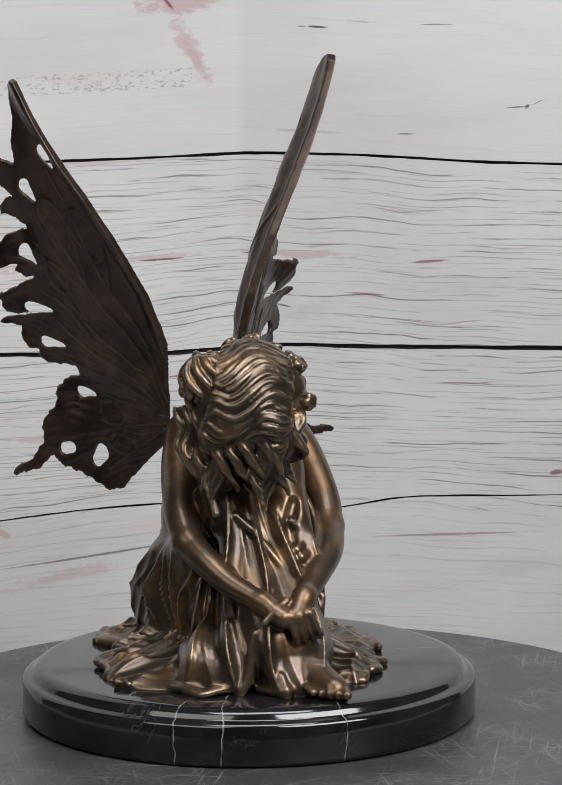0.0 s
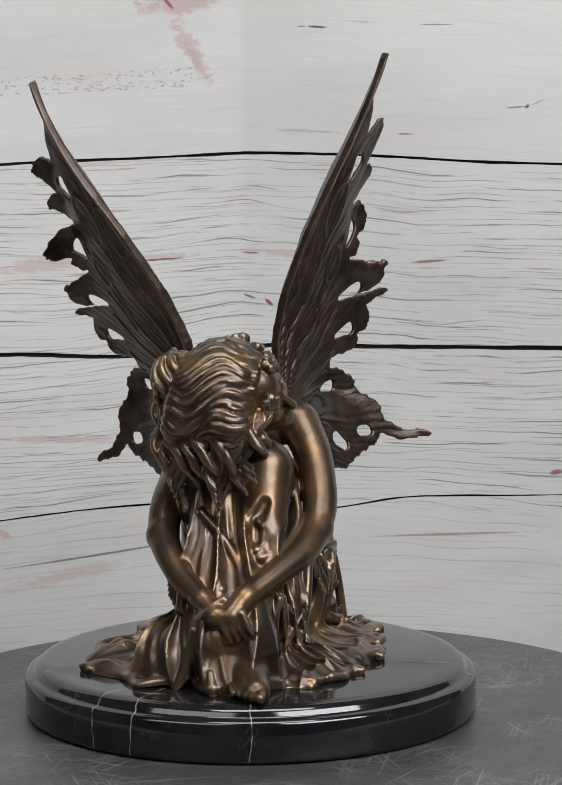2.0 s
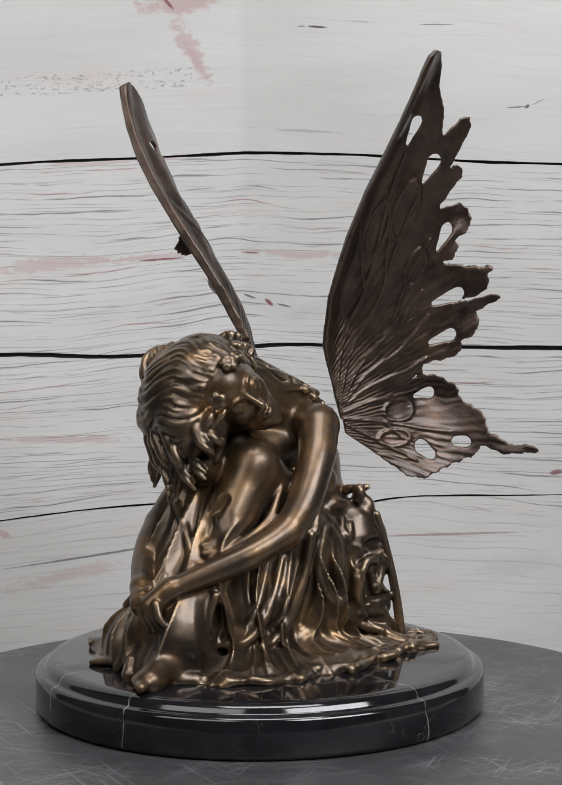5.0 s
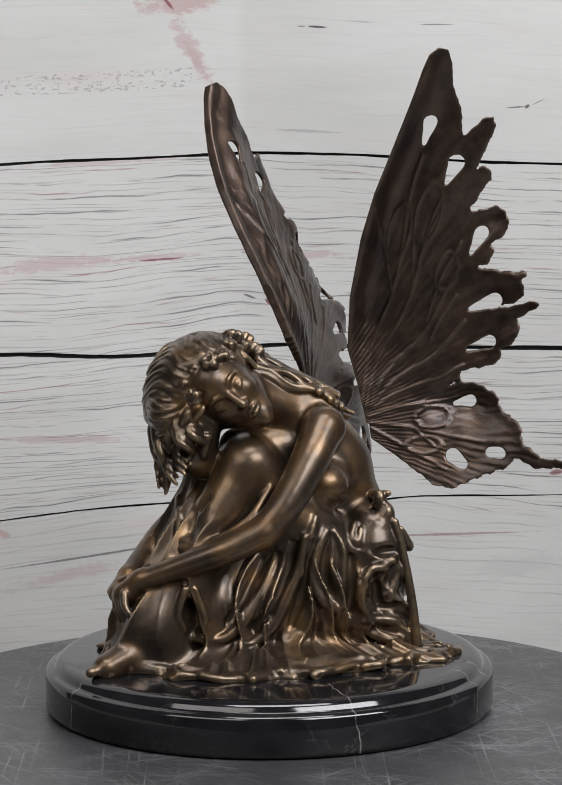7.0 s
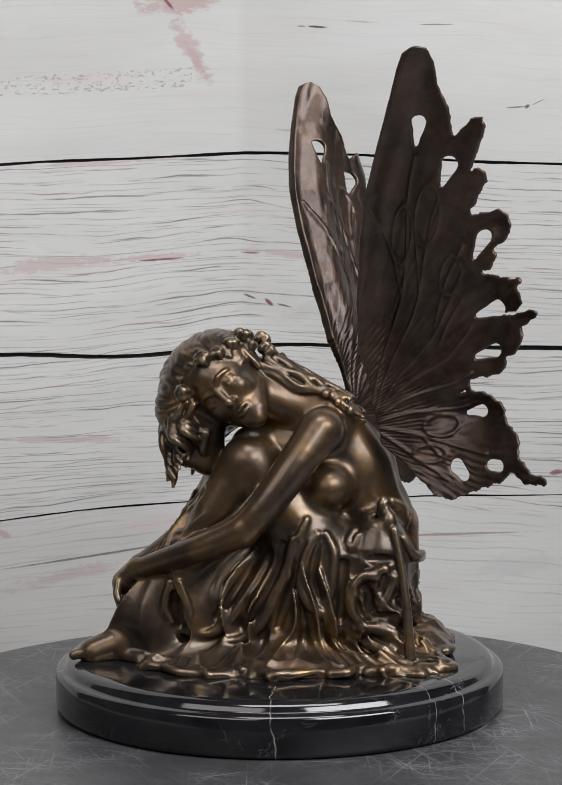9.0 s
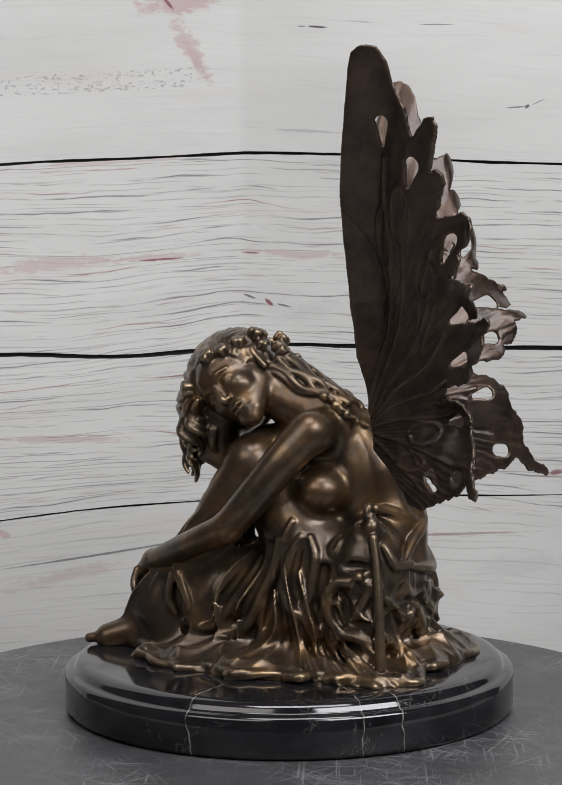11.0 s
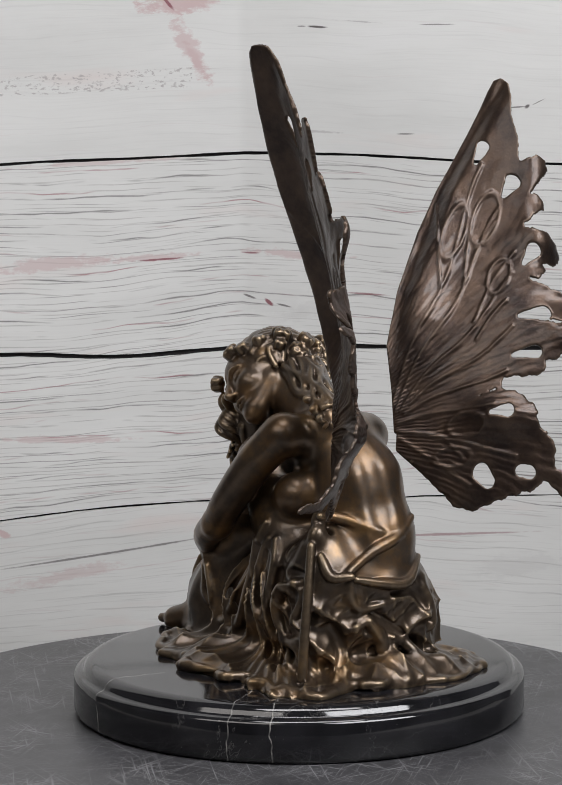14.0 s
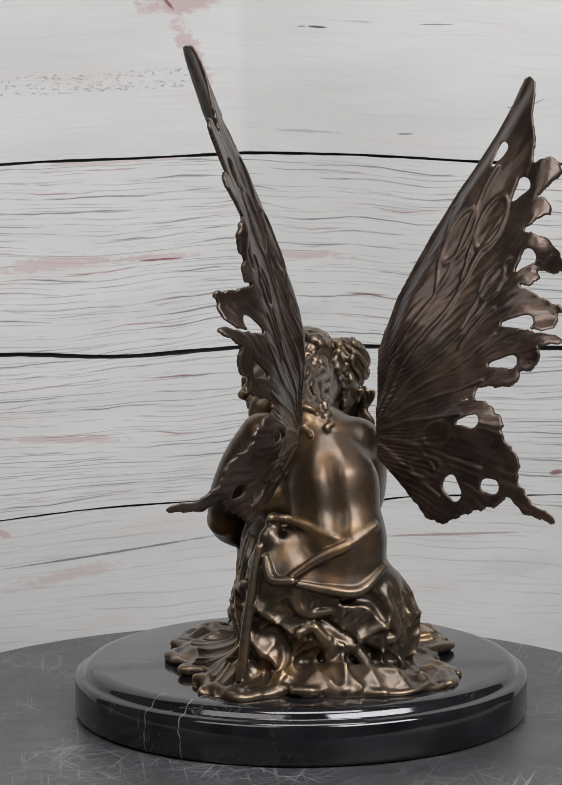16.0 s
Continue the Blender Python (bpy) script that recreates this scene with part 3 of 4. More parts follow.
# cloth rim round the waist, knot, hanging band and crossed cords
lump((55, -12, 91), (4, 4.5, 6), 3)
lump((52, -10, 98), (3, 3.5, 5), 3)
tube([(58, -16, 88), (62, -19, 70), (65, -22, 50), (67, -24, 30)], 2.0, 2.4, 0.8)
draped([(-11, 101), (2, 98), (22, 90), (43, 81)], 2.3, 2.3, "back", 0.7, lift=2.2)
draped([(-3, 75), (11, 84), (27, 91), (44, 103)], 2.3, 2.3, "back", 0.7, lift=2.2)
draped([(2, 73), (16, 70), (29, 69), (40, 78)], 2.2, 2.2, "back", 0.7, lift=2.2)
draped([(-13, 84), (-10, 75), (-1, 75)], 2.2, 2.2, "back", 0.7, lift=2.2)
# cloth on the raised knees
tube([(-14, -24, 114), (-26, -24, 100), (-32, -26, 88), (-44, -20, 84)], 1.6, 2.2, 1.2)
tube([(-4, -24, 108), (-16, -30, 94), (-34, -29, 84), (-45, -22, 81)], 1.6, 2.0, 1.2)
tube([(-30, 4, 100), (-42, 4, 88), (-50, -2, 76), (-58, -8, 68)], 1.6, 2.2, 1.2)

# arms round the knees
tube([(23, -17, 134), (14, -27, 120), (1, -35, 101), (-10, -37, 89)], 9.8, 7.3, 3)
tube([(-10, -37, 89), (-28, -36, 81), (-48, -29, 73), (-65, -22, 66)], 7.5, 4.8, 2)
tube([(16, 29, 130), (0, 32, 116), (-23, 32, 100), (-37, 29, 87)], 9.6, 7.2, 3)
tube([(-37, 29, 87), (-48, 21, 80), (-58, 11, 72), (-68, -3, 65)], 7.4, 4.8, 2)
limb((-64, -22, 67), 5.2, (-72, -18, 59), 5.6, 2)
limb((-68, -3, 65), 5.0, (-74, -12, 59), 5.0, 2)
for i in range(4):
    y = -15.5 - 3.4 * i
    tube([(-73, y + 2, 61), (-76 + i, y - 1, 55), (-74 + i * 1.2, y - 3, 48 + 0.8 * i)], 2.1, 1.6, 0.7)
tube([(-70, -14, 66), (-75, -8, 62), (-77, -4, 58)], 2.1, 1.6, 0.7)
# foot with toes
limb((-62, -20, 35), 9, (-83, -34, 28.5), 6.6, 3)
for i in range(5):
    limb((-83 + i * 0.6, -36 + 3.5 * i, 29.5), 2.6 - 0.2 * i, (-91 + 1.4 * i, -39 + 3.6 * i, 28), 2.4 - 0.2 * i, 0.8)

# head that rests on the knee, with the face turned to one side: sideways, forwards, up
HEAD_AT = np.array((-22.2, -6.0, 152.3))
HEAD_AXES = np.array(((-0.567, 0.044, -0.823), (0.023, -0.997, -0.069), (-0.824, -0.058, 0.564)))


def on_head(side, ahead, above):
    return HEAD_AT + np.array((side, ahead, above), float) @ HEAD_AXES


def face_limb(a, ra, b, rb, k=3.0, cut=False):
    limb(on_head(*a), ra, on_head(*b), rb, k, cut)


def face_tube(pts, r0, r1, k=0.6):
    tube([on_head(*p) for p in pts], r0, r1, k)


# hair masses under the locks
face_limb((1, -7, 8), 21, (4, -8, 9), 21.5, 3)
lump((-36, 5, 149), (21, 22, 23), 3)
lump((-38, 20, 161), (11.5, 11, 10.5), 3)
limb((-44, 12, 140), 12, (-40, 12, 118), 6, 3)
limb((-46, -6, 142), 11, (-44, -6, 120), 6, 3)
limb((-18, 8, 155), 12, (2, 8, 148), 8, 4)
limb((-4, 5, 157), 9, (30, 3, 142), 6, 4)
limb((-39, -8, 140), 8, (-39, -8, 119), 5, 3)
limb((-33, -8, 136), 9, (-34, -4, 118), 8, 3)
HEAD = field.copy()
# skull, forehead, cheeks, jaw and chin
face_limb((0, 0, 6), 16.5, (0, 3, 2), 15.5, 3)
face_limb((0, 8, 9), 11, (0, 8, -4), 11, 3)
face_limb((0, 10, -8), 9, (0, 13, -16), 6.2, 3)
face_limb((-9, 3, -8), 6, (-3, 13, -17), 4.5, 3)
face_limb((9, 3, -8), 6, (3, 13, -17), 4.5, 3)
face_limb((0, 16.2, -20), 3.4, (0, 15.6, -20.5), 3.4, 2.5)
for sx in (-1, 1):
    face_limb((6.8 * sx, 13.0, -3.5), 5.2, (7.4 * sx, 11.5, -5), 5.0, 2.5)
    face_limb((6.2 * sx, 20.2, 2.0), 2.6, (7.6 * sx, 19.4, 1.8), 2.4, 1.6, True)
    face_limb((5.8 * sx, 16.2, 1.6), 2.6, (7.4 * sx, 15.6, 1.5), 2.5, 0.5)
    face_tube([(3.4 * sx, 17.6, 0.8), (6.4 * sx, 18.6, -0.3), (9.6 * sx, 16.0, 0.9)], 0.75, 0.55, 0.4)
    face_tube([(2.6 * sx, 18.6, 4.6), (6.2 * sx, 18.6, 6.2), (10.4 * sx, 15.2, 4.8)], 1.2, 0.8, 1.2)
    face_limb((1.7 * sx, 20.6, -6.2), 1.35, (2.0 * sx, 19.4, -6.0), 1.2, 0.8)
    face_limb((1.0 * sx, 22.2, -7.4), 0.7, (1.3 * sx, 21.0, -7.2), 0.7, 0.3, True)
face_limb((0, 18.4, 4.6), 1.5, (0, 22.6, -4.4), 1.8, 1.4)
face_limb((0, 22.8, -5.2), 1.9, (0, 22.2, -5.8), 1.9, 0.8)
face_tube([(-4.2, 17.4, -11.6), (-1.4, 19.9, -10.6), (0, 19.8, -11.0), (1.4, 19.9, -10.6), (4.2, 17.4, -11.6)], 0.9, 0.9, 0.5)
face_tube([(-3.4, 17.6, -13.0), (0, 19.6, -13.4), (3.4, 17.6, -13.0)], 1.1, 1.1, 0.5)
face_limb((-3.6, 19.2, -12.2), 0.45, (3.6, 19.2, -12.2), 0.45, 0.3, True)
# neck down to the shoulders
limb(on_head(-3, -3, -10), 9.5, (12, 4, 140), 10.5, 4)
# ear
face_tube([(-17.2, 1.8, -6), (-18.6, 2.6, 0), (-19.4, 1.6, 4.2), (-20.0, -2.0, 4.6), (-19.6, -4.2, 1.0), (-17.8, -2.2, -5.0)], 1.3, 1.3, 0.5)
face_limb((-17.4, -0.5, -0.5), 2.4, (-17.0, -0.5, -3), 2.0, 0.8)


def lock(path, r0, r1, k=0.45, lift=0.5):
    """A lock of hair laid on the head through rough places."""
    pts = []
    for q in path:
        way = np.array(q, float) - HEAD_AT
        far = np.linalg.norm(way)
        way /= far
        pts.append(HEAD_AT + way * (min(reach(HEAD_AT, way, 46, HEAD), far + 4) + lift))
    tube(pts, r0, r1, k, 4)


# waves swept back from the hairline round the face, in two layers
for layer, count, radius in ((0, 36, 1.8), (1, 30, 1.25)):
    for i in range(count):
        f = i / (count - 1)
        turn = -1.75 + 3.75 * f + rng.uniform(-0.04, 0.04)
        phase = 1.3 * math.sin(2.6 * turn) + rng.uniform(-0.3, 0.3)
        path = []
        for s in range(10):
            g = s / 9
            b = turn + 0.55 * g * g + (0.05 + 0.13 * g) * math.sin(10.0 * g + phase)
            path.append(on_head(30 * math.sin(b), 19.5 - 2.5 * abs(turn) - 47 * g, 6 + 30 * math.cos(b)))
        lock(path, radius * rng.uniform(0.85, 1.3), radius * rng.uniform(0.7, 1.1), 0.35, 0.2 + 1.1 * layer)
# coiled knot of hair at the back
for i in range(9):
    pts = []
    for s in range(7):
        g = s / 6
        b = 0.7 * i + 1.9 * g
        t = 0.35 + 2.2 * g
        pts.append((-38 + 12.2 * math.sin(t) * math.cos(b), 20 + 11.6 * math.sin(t) * math.sin(b), 161 + 11.2 * math.cos(t)))
    tube(pts, 1.9, 1.3, 0.5)
# loose waves that hang before the knees
for i, (y0, x0, y1, x1, low) in enumerate((
    (31, -37, 27, -33, 118), (27, -41, 25, -38, 111), (23, -45, 19, -42, 113), (18, -48, 16, -46, 107), (13, -50, 12, -47, 112), (8, -52, 5, -50, 116),
    (3, -53, 0, -50, 113), (-2, -53, -5, -51, 107), (-6, -52, -8, -49, 104), (-11, -50, -11, -47, 110), (-15, -47, -15, -42, 115), (-17, -43, -17, -38, 119), (-20, -45, -19, -42, 124), (-21, -40, -18, -36, 127),
)):
    phase = rng.uniform(0, 6.28)
    for twin in (0, 1, 2):
        pts = []
        top = 155 - 0.3 * abs(y0 - 8)
        for s in range(13):
            g = s / 12
            wave = 9.5 * g + phase + 0.3 * twin
            size = 0.8 + 3.4 * g
            spread = (twin - 1) * 2.4 * (1 - 0.4 * g)
            pts.append((x0 + 5 * (1 - g) ** 3 + (x1 - x0) * g * g + size * 0.6 * math.cos(wave) - 2.0 * math.sin(3.1 * g), y0 + (y1 - y0) * g + spread + size * math.sin(wave), top + (low + 3.0 * twin - top) * g))
        line = smooth_line(pts, 2)
        n = len(line) - 1
        strand(line, [2.3 * math.sin(math.pi * (0.1 + 0.82 * q / n)) ** 0.6 for q in range(n + 1)], 0.4)
# waves down the nape to the wings
for i in range(13):
    lean = -1.5 + 3.1 * i / 12
    phase = rng.uniform(0, 6.28)
    pts = []
    for s in range(10):
        g = s / 9
        r = 10.0 - 3.2 * g
        b = lean * (1 - 0.25 * g) + (0.12 + 0.2 * g) * math.sin(10 * g + phase)
        pts.append((-8 + 40 * g + 0.4 * r * math.cos(b), 5 - 2 * g + r * math.sin(b), 158.5 - 16.5 * g + 0.92 * r * math.cos(b)))
    tube(pts, 1.9, 1.2, 0.4, 3)
for y0, y1, low in ((2, 5, 136), (8, 9, 131), (12, 15, 138), (-3, -2, 139)):
    tube([(24 + 2.0 * q + 1.2 * math.sin(2.2 * q + y0), y0 + (y1 - y0) * q / 8 + 1.8 * math.cos(2.2 * q + y0), 150 + (low - 150) * q / 8) for q in range(9)], 2.0, 1.1, 0.5, 3)
# curls at the back of the head
for i in range(16):
    side, above = -14 + 24 * (i % 4) / 3 + rng.uniform(-2, 2), -6 + 22 * (i // 4) / 3 + rng.uniform(-2, 2)
    spin = rng.uniform(0, 6.28)
    c = on_head(side, -28, above) - HEAD_AT
    c = HEAD_AT + c / np.linalg.norm(c) * (reach(HEAD_AT, c / np.linalg.norm(c), 46, HEAD) + 0.8)
    tube([c + (3.4 - 0.35 * q) * np.array((math.cos(0.9 * q + spin), 0.35 * math.cos(0.9 * q), math.sin(0.9 * q + spin))) for q in range(8)], 1.7, 1.1, 0.4, 3)


def blossom(c, size=1.0):
    """A small flower of five petals that lies on the hair."""
    c = np.array(c, float)
    way = c - HEAD_AT
    way /= np.linalg.norm(way)
    side = np.cross(way, (0, 0, 1))
    side /= np.linalg.norm(side)
    up = np.cross(side, way)
    c = c - 1.1 * way
    for p in range(5):
        q = c + 2.3 * size * (math.cos(p * 1.257) * side + math.sin(p * 1.257) * up)
        limb(q - 2.5 * way, 1.6 * size, q + 0.1 * way, 1.75 * size, 0.25)
    limb(c - way, 1.5, c + way * 0.9, 0.9, 0.3)
    for p in range(5):
        q = c + 3.1 * size * (math.cos(p * 1.257) * side + math.sin(p * 1.257) * up) + 1.9 * way
        limb(q, 0.8 * size, q + 0.4 * way, 0.8 * size, 0.5, True)


for c, size in (((-32.5, -23.5, 168.8), 1.15), ((-25.5, -20.0, 171.8), 0.9), ((-41.6, -27.7, 151.4), 1.1), ((-4.0, 4.0, 170.6), 1.4), ((-15.8, -1.4, 179.0), 1.3), ((-20.0, -12.5, 176.0), 0.9),
                ((-8.0, 9.0, 176.0), 1.1), ((-11.0, -4.0, 174.5), 0.8), ((2.0, 9.0, 165.0), 1.0)):
    blossom(c, size)
# flat underside on the marble
FLOOR = int((24.6 - LOW[2]) / CELL) + 1
field[:, :, :FLOOR] = np.maximum(field[:, :, :FLOOR], 0.4)


for axis in range(3):
    ahead, behind = np.roll(field, 1, axis), np.roll(field, -1, axis)
    field = 0.78 * field + 0.11 * ahead + 0.11 * behind


def skin(f):
    """Quads round the zero level of a field, by dual cells; corners in cell units."""
    inside = f < 0
    n = np.array(f.shape) - 1
    count, total = np.zeros(n, np.int32), np.zeros((*n, 3), np.float32)
    corner = [(i, j, k) for i in (0, 1) for j in (0, 1) for k in (0, 1)]
    cut = lambda c, arr: arr[c[0] : c[0] + n[0], c[1] : c[1] + n[1], c[2] : c[2] + n[2]]
    for c in corner:
        for ax in range(3):
            if c[ax]:
                continue
            d = list(c)
            d[ax] = 1
            a, b = cut(c, f), cut(d, f)
            cross = cut(c, inside) != cut(d, inside)
            t = np.where(cross, a / np.where(cross, a - b, 1), 0)
            count += cross
            for q in range(3):
                total[..., q] += np.where(cross, c[q] + (t if q == ax else 0), 0)
    live = count > 0
    number = np.full(n, -1, np.int64)
    cells = np.argwhere(live)
    number[live] = np.arange(len(cells))
    verts = cells + total[live] / count[live][:, None]
    quads = []
    for ax in range(3):
        b, c = [q for q in range(3) if q != ax]
        lo = [slice(None)] * 3
        hi = [slice(None)] * 3
        lo[ax], hi[ax] = slice(0, -1), slice(1, None)
        e = np.argwhere(inside[tuple(lo)] != inside[tuple(hi)])
        e = e[(e[:, b] > 0) & (e[:, c] > 0) & (e[:, b] < n[b]) & (e[:, c] < n[c])]
        flip = inside[tuple(e.T)] ^ (ax == 1)
        ids = []
        for db, dc in ((1, 1), (0, 1), (0, 0), (1, 0)):
            g = e.copy()
            g[:, b] -= db
            g[:, c] -= dc
            ids.append(number[tuple(g.T)])
        q = np.stack(ids, 1)
        q[~flip] = q[~flip][:, ::-1]
        quads.append(q)
    return verts, np.concatenate(quads)


# ---- wings: one outline, bent in two ways ----
def span2(u, v, a, ra, b, rb):
    ab = np.array(b, float) - np.array(a, float)
    x, y = u - a[0], v - a[1]
    t = np.clip((x * ab[0] + y * ab[1]) / (ab @ ab), 0, 1)
    return np.hypot(x - t * ab[0], y - t * ab[1]) - (ra + t * (rb - ra))


def inside2(u, v, poly):
    d, s = np.full(u.shape, 1e9), np.ones(u.shape)
    for i in range(len(poly)):
        (x1, y1), (x0, y0) = poly[i], poly[i - 1]
        ex, ey, wx, wy = x0 - x1, y0 - y1, u - x1, v - y1
        t = np.clip((wx * ex + wy * ey) / (ex * ex + ey * ey), 0, 1)
        d = np.minimum(d, (wx - ex * t) ** 2 + (wy - ey * t) ** 2)
        c1, c2, c3 = v >= y1, v < y0, ex * wy > ey * wx
        s = np.where((c1 & c2 & c3) | (~c1 & ~c2 & ~c3), -s, s)
    return s * np.sqrt(d)


FORE = [(3, -3), (-1, 14), (-6, 32), (-5, 57), (0, 86), (6, 108), (15, 132), (23, 153), (28, 167), (31, 173.5), (35, 176), (39, 174.5), (41, 167), (41, 158), (45, 147), (46, 134), (50, 104), (54, 70), (54, 45), (47, 19), (28, 6)]
HIND = [(3, 8), (34, 10), (47, 17), (58, 15), (64, 11), (67, 4), (75, -2), (77, -11), (70, -21), (52, -29), (43, -33), (34, -31), (21, -21), (5, -10)]


def wing_shape(u, v, tip_hole):
    d = np.minimum(inside2(u, v, FORE) - 0.4, inside2(u, v, HIND) - 0.4)
    for a, ra, b, rb in (
        ((43, 118), 9.5, (58, 137), 4.2), ((47, 107), 8, (56, 114), 4.2), ((45, 86), 11, (61, 91), 7.8), ((46, 76), 8, (57, 78), 5.0),
        ((48, 62), 10, (69, 62), 8.0), ((66, 64), 5, (76, 68.5), 1.6), ((45, 42), 12, (66, 43), 9.0),
        ((70, 49), 4, (83, 54), 1.3), ((40, 30), 10, (61, 31), 5.5),
        ((72, -12), 5, (84, -18.5), 2.6), ((84, -18.5), 2.4, (94.5, -17.5), 1.5),
    ):
        d = np.minimum(d, span2(u, v, a, ra, b, rb))
    ripple = 0.35 * np.sin(u * 0.83 + 0.6 * v) + 0.3 * np.sin(1.31 * v - 0.7 * u + 1) + 0.2 * np.sin(2.3 * u + 1.9 * v)
    d = d + ripple * np.clip((u - 0.12 * v - 14) / 30, 0, 1)
    for a, ra, b, rb in (
        ((31 + tip_hole[0], 141 + tip_hole[1]), 3.6, (28 + tip_hole[0], 131 + tip_hole[1]), 1.0), ((43.5, 121), 4.4, (39, 112), 1.0), ((56, 87), 3.8, (51.5, 78.5), 1.0),
        ((63, 56), 4.0, (52, 52), 1.3), ((61, 36.5), 3.4, (51, 33), 1.2), ((52, 7), 3.2, (45, 5.5), 1.2),
        ((44, -18), 4.0, (48, -21.5), 2.8), ((66, -15.5), 3.0, (62, -15.5), 2.6),
    ):
        d = np.maximum(d, -span2(u, v, a, ra * 0.92, b, rb) + 0.2 * ripple)
    return d


def wing_veins(u, v):
    d = np.full(u.shape, 1e9)
    for a, b in (((0, 5), (28, 125)), ((2, 5), (38, 105)), ((4, 5), (48, 72)), ((5, 5), (50, 46)), ((6, 4), (48, 26)), ((4, 0), (44, 10)), ((4, -3), (58, -10)), ((4, -5), (40, -24)),
                 ((14, 60), (8, 100)), ((24, 62), (36, 98)), ((24, 62), (26, 96)), ((31, 46), (46, 84)), ((33, 38), (46, 58)), ((26, -6), (36, -14)), ((26, 6), (40, 3))):
        bend = 3.0 * np.sin((u - a[0]) * 0.11 + (v - a[1]) * 0.05)
        d = np.minimum(d, np.abs(span2(u + bend * 0.5, v - bend * 0.3, a, 0, b, 0)))
    for c, ru, rv in (((31, 98), 6, 14), ((17, 88), 5, 14), ((40, 70), 5, 9), ((34, 0), 8, 5), ((30, -13), 8, 4)):
        q = np.hypot((u - c[0] - 0.2 * (v - c[1])) / ru, (v - c[1]) / rv)
        d = np.minimum(d, np.abs(q - 1) * min(ru, rv))
    return d


def bend_of(u, v, c):
    u, v = u / 50, v / 100
    return c[0] + c[1] * u + c[2] * v + c[3] * u * u + c[4] * u * v + c[5] * v * v + c[6] * u ** 3 + c[7] * v ** 3 + c[8] * u * u * v + c[9] * u * v * v


def wing(root, across, up, out, bend, slide_u, slide_v, roll, lobe_back, tip_hole, sway):
    step, thin = 0.62, 0.55
    us, vs, ws = np.arange(-11, 99, step), np.arange(-38, 180, step), np.arange(-4.4, 4.5, thin)
    u, v = np.meshgrid(us, vs, indexing="ij")
    shape = wing_shape(u, v, tip_hole)
    half = 0.95 + 1.3 * np.exp(-((u - np.interp(v, (-10, 57, 108, 153, 176), (-7, -5, 6, 24, 34))) / 3.2) ** 2) * (v > 2)
    half = half + 0.6 * np.exp(-(np.hypot(u, v) / 16) ** 2)
    f = np.maximum(shape[:, :, None], np.abs(ws)[None, None, :] - half[:, :, None]).astype(np.float32)
    p, q = skin(f)
    pu, pv, pw = us[0] + p[:, 0] * step, vs[0] + p[:, 1] * step, ws[0] + p[:, 2] * thin
    relief = 0.75 * np.exp(-(wing_veins(pu, pv) / 0.75) ** 2)
    ang = np.arctan2(pv + 6, pu + 22)
    relief += 0.07 * np.sin(ang * 110 + 2.2 * np.sin(pu * 0.13) + 1.5 * np.sin(pv * 0.09)) * np.clip(np.hypot(pu, pv) / 30, 0, 1)
    relief += 0.15 * np.sin(pu * 0.31 + 1.1 * np.sin(pv * 0.17)) * np.sin(pv * 0.23)
    pw = pw + np.sign(pw) * relief
    curl = 6.5 * np.exp(-((pu - 50) / 17) ** 2 - ((pv - 6) / 9) ** 2) + 6 * np.exp(-((pu - 64) / 11) ** 2 - ((pv - 95) / 11) ** 2)
    curl += -5 * np.exp(-((pu - 74) / 13) ** 2 - ((pv - 66) / 9) ** 2) + 3.5 * np.exp(-((pu - 80) / 13) ** 2 - ((pv - 48) / 8) ** 2)
    edge = np.interp(pv, (-10, 57, 108, 153, 176), (-7, -5, 6, 24, 34))
    along = np.clip((pv - 15) / 30, 0, 1) * np.clip((195 - pv) / 75, 0, 1)
    inward = np.maximum(pu - edge, 0)
    curl -= along * 8.0 * (1 - np.exp(-((inward / 6.0) ** 2))) * np.exp(-((np.maximum(inward - 5, 0) / 17) ** 2)) * roll
    curl -= lobe_back * np.maximum(pu - 50, 0) ** 2 * np.clip((pv - 72) / 12, 0, 1)
    a, b = pu / 50, pv / 100
    terms = (1, a, b, a * a, a * b, b * b, a ** 3, b ** 3, a * a * b, a * b * b)
    shift = np.stack([sum(k * m for k, m in zip(row, terms)) for row in sway], 1)
    pu, pv = pu + sum(k * m for k, m in zip(slide_u, terms)), pv + sum(k * m for k, m in zip(slide_v, terms))
    pw = pw + bend_of(pu, pv, bend) + curl
    root, across, up, out = (np.array(a) for a in (root, across, up, out))
    return root + pu[:, None] * across + pv[:, None] * up + pw[:, None] * out + shift, q, np.cross(across, up) @ out, ang


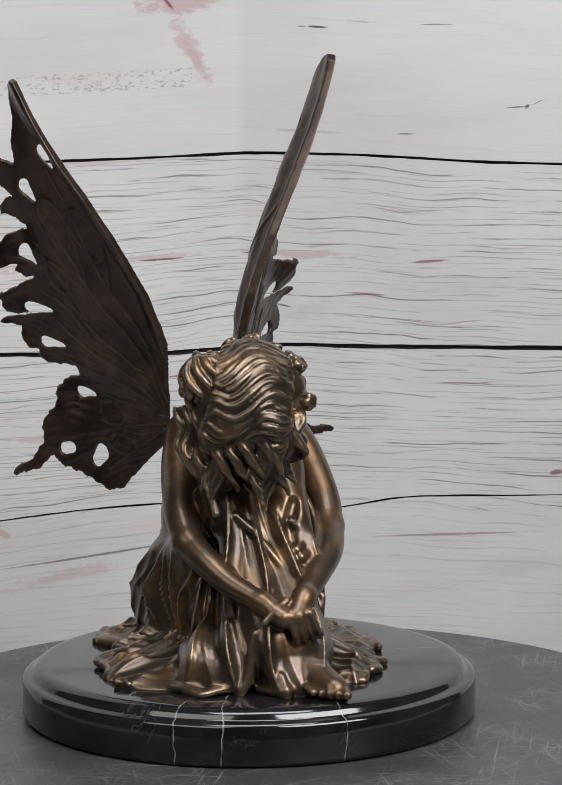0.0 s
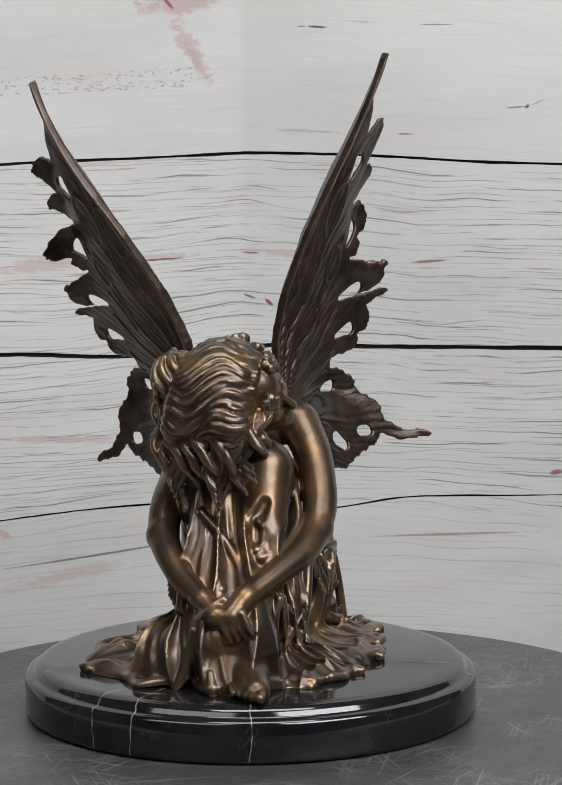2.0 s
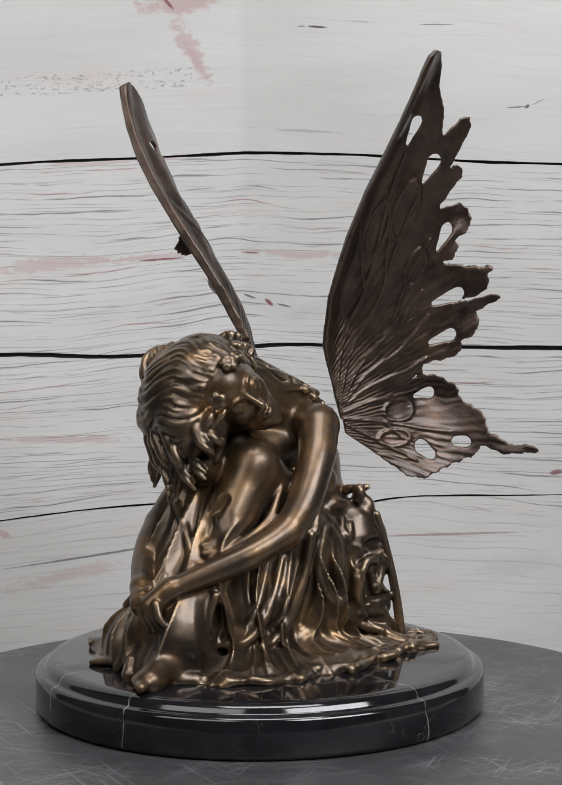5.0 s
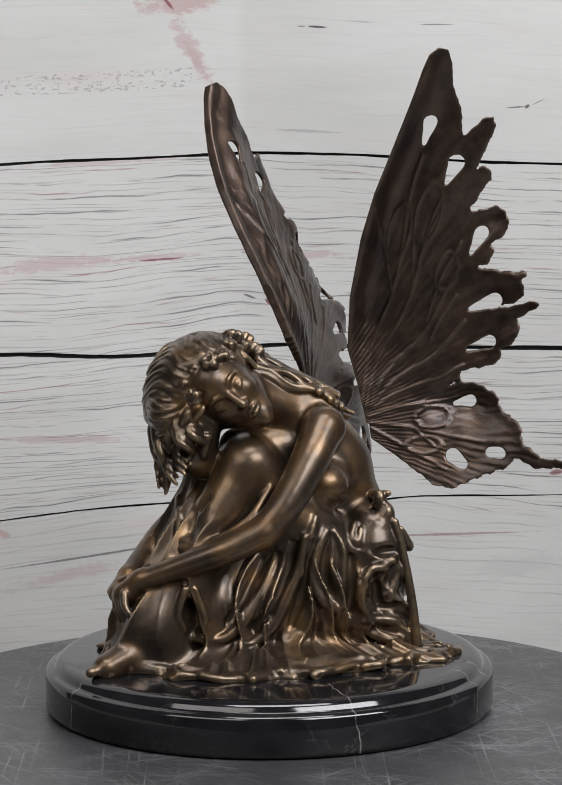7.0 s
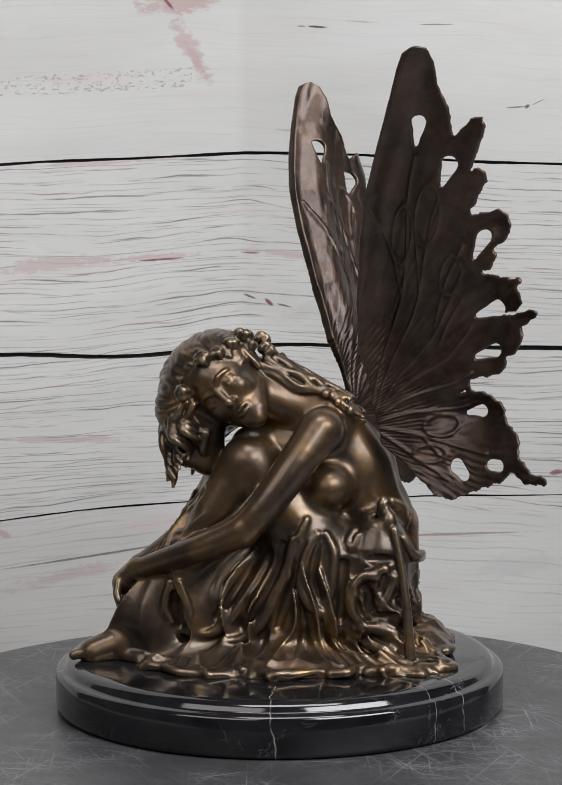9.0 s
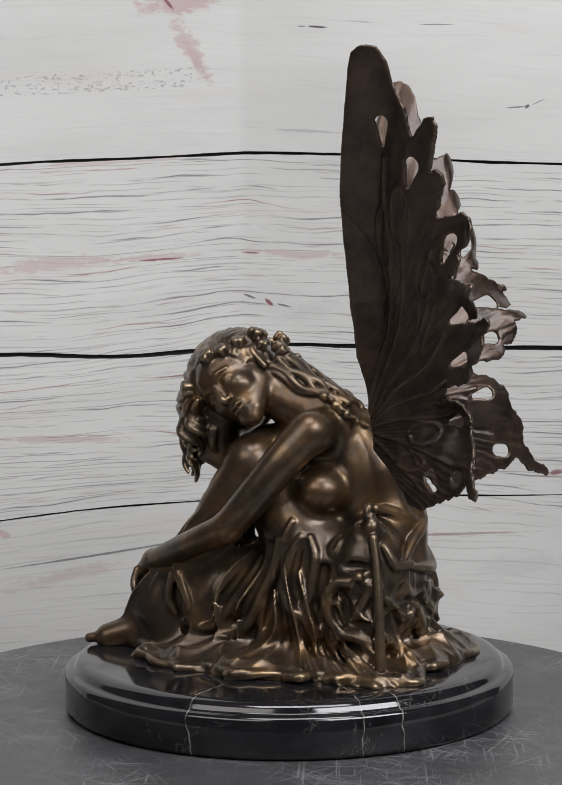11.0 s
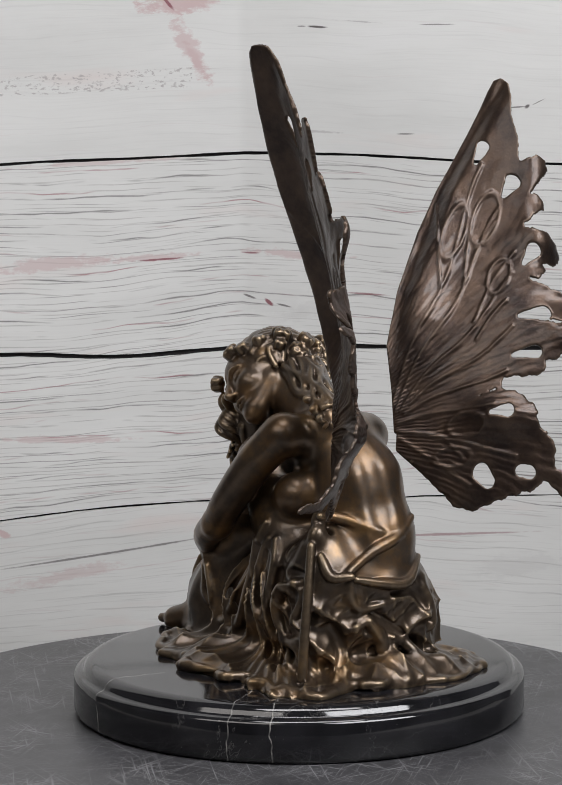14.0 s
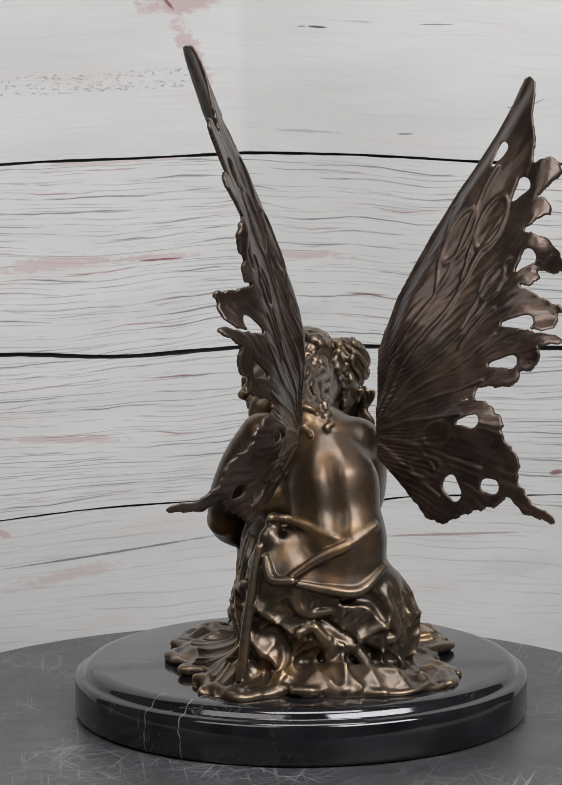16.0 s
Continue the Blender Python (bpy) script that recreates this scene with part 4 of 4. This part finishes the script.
def bare_skin(p):
    """How much a place on the figure is bare: arms, face, back, breast, knee and foot, not cloth or hair."""
    grid = (p[:, 0], p[:, 1], p[:, 2])
    d = np.full(len(p), 30.0)
    for a, ra, b, rb in (
        ((23, -17, 134), 11, (-10, -37, 89), 9), ((-10, -37, 89), 8.5, (-68, -21, 64), 6.5), ((16, 29, 130), 11, (-37, 29, 87), 9), ((-37, 29, 87), 8.5, (-70, -6, 63), 6.5),
        ((-72, -16, 60), 7, (-74, -16, 48), 6), ((-74, -30, 32), 8, (-90, -40, 27), 6), ((52, 16, 84), 20, (46, 14, 132), 20), ((27, -12, 108), 12, (25, -8, 106), 13), ((12, 4, 140), 12, (-8, -8, 146), 11),
        (on_head(0, 12, 8), 10.5, on_head(0, 13, -16), 9.5),
    ):
        d = np.minimum(d, cone_distance(grid, a, ra, b, rb))
    knee = 0.7 * np.clip((8 - cone_distance(grid, (-12, -16, 118), 10, (-24, -20, 100), 8)) / 8, 0, 1)
    return np.maximum(np.clip((2.5 - d) / 3.0, 0, 1), knee)


def fairy_statue():
    p, q = skin(field)
    verts, faces, tags, fans = [p * CELL + LOW], [q], [np.zeros(len(p))], [np.zeros(len(p))]
    count = len(p)
    for args in (
        ((46.0, -0.5, 137.0), (0.950, -0.313, 0.0), (-0.038, -0.116, 0.992), (0.310, 0.943, 0.122), (1.74, 1.56, 28.11, 6.77, -2.04, -31.38, -6.09, 4.54, 3.38, 2.06), (0,) * 6, (0,) * 6, -0.95, 0.0, (0, 0),
         ((-0.83, 0.63, -2.52, -0.81, 3.36, 1.53, 0.3, 0.0, -1.73, 0.23), (-0.42, 1.39, -4.52, 0.16, 9.7, -10.26, -0.68, 4.77, -4.52, 2.51), (0.05, -1.8, -1.6, -0.05, -3.32, 3.22, 0.47, -1.69, 1.85, 2.54))),
        ((27.0, 33.9, 138.8), (0.463, 0.886, 0.0), (-0.345, 0.180, 0.921), (0.816, -0.427, 0.389), (0.53, -0.25, 17.82, 6.99, -9.91, -27.43, -3.59, 8.10, 1.68, 7.34), (1.40, 4.00, 16.50, -1.57, 0.83, -5.55), (-0.97, 2.75, 15.34, -5.59, -4.58, -7.64), -0.9, 0.05, (-3.9, -5.7),
         ((0.29, 1.06, 3.8, 2.45, 5.52, -9.57, -1.62, 3.64, -0.51, -1.63), (-0.25, -0.45, -1.51, -1.3, -4.93, 4.61, 0.51, -0.47, -0.3, -1.56), (-1.05, -4.58, 0.66, 7.98, -2.34, -0.83, -2.82, 1.62, 2.41, -3.17))),
    ):
        p, q, facing, ang = wing(*args)
        verts.append(p)
        faces.append((q if facing > 0 else q[:, ::-1]) + count)
        tags.append(np.ones(len(p)))
        fans.append(ang)
        count += len(p)
    v = np.concatenate(verts) / 1000.0
    v[:, 2] -= 0.025
    f = np.concatenate(faces)
    me = bpy.data.meshes.new("fairy_statue")
    me.vertices.add(len(v))
    me.vertices.foreach_set("co", v.astype(np.float32).ravel())
    me.loops.add(f.size)
    me.loops.foreach_set("vertex_index", f.astype(np.int32).ravel())
    me.polygons.add(len(f))
    me.polygons.foreach_set("loop_start", np.arange(0, f.size, 4, dtype=np.int32))
    me.update(calc_edges=True)
    me.validate()
    a = me.attributes.new("wing", "FLOAT", "POINT")
    a.data.foreach_set("value", np.concatenate(tags).astype(np.float32))
    a = me.attributes.new("bare", "FLOAT", "POINT")
    a.data.foreach_set("value", np.concatenate([bare_skin(verts[0])] + [np.zeros(len(w)) for w in verts[1:]]).astype(np.float32))
    a = me.attributes.new("fan", "FLOAT", "POINT")
    a.data.foreach_set("value", np.concatenate(fans).astype(np.float32))
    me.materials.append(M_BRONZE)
    me.shade_smooth()
    ob = new("fairy_statue", me)
    return tagged(ob, "bronze statue of a seated winged fairy hugging her knees", "statue")


STATUE = fairy_statue()


# ---- the turning table carries base and statue ----
def motions():
    rows = [(float(t), radians(92.9 - 11.613 * t)) for t in range(17)]
    off = Vector((-0.00027, 0.01225, 0.0))

    def turn(ob, at):
        walk(ob, [(t, Matrix.Translation(Matrix.Rotation(a, 3, "Z") @ at) @ Matrix.Rotation(a, 4, "Z")) for t, a in rows])

    turn(PLATE, Vector((0, 0, 0)))
    turn(BASE, off + Vector((0, 0, 0.0)))
    turn(STATUE, off + Vector((0, 0, 0.025)))


motions()
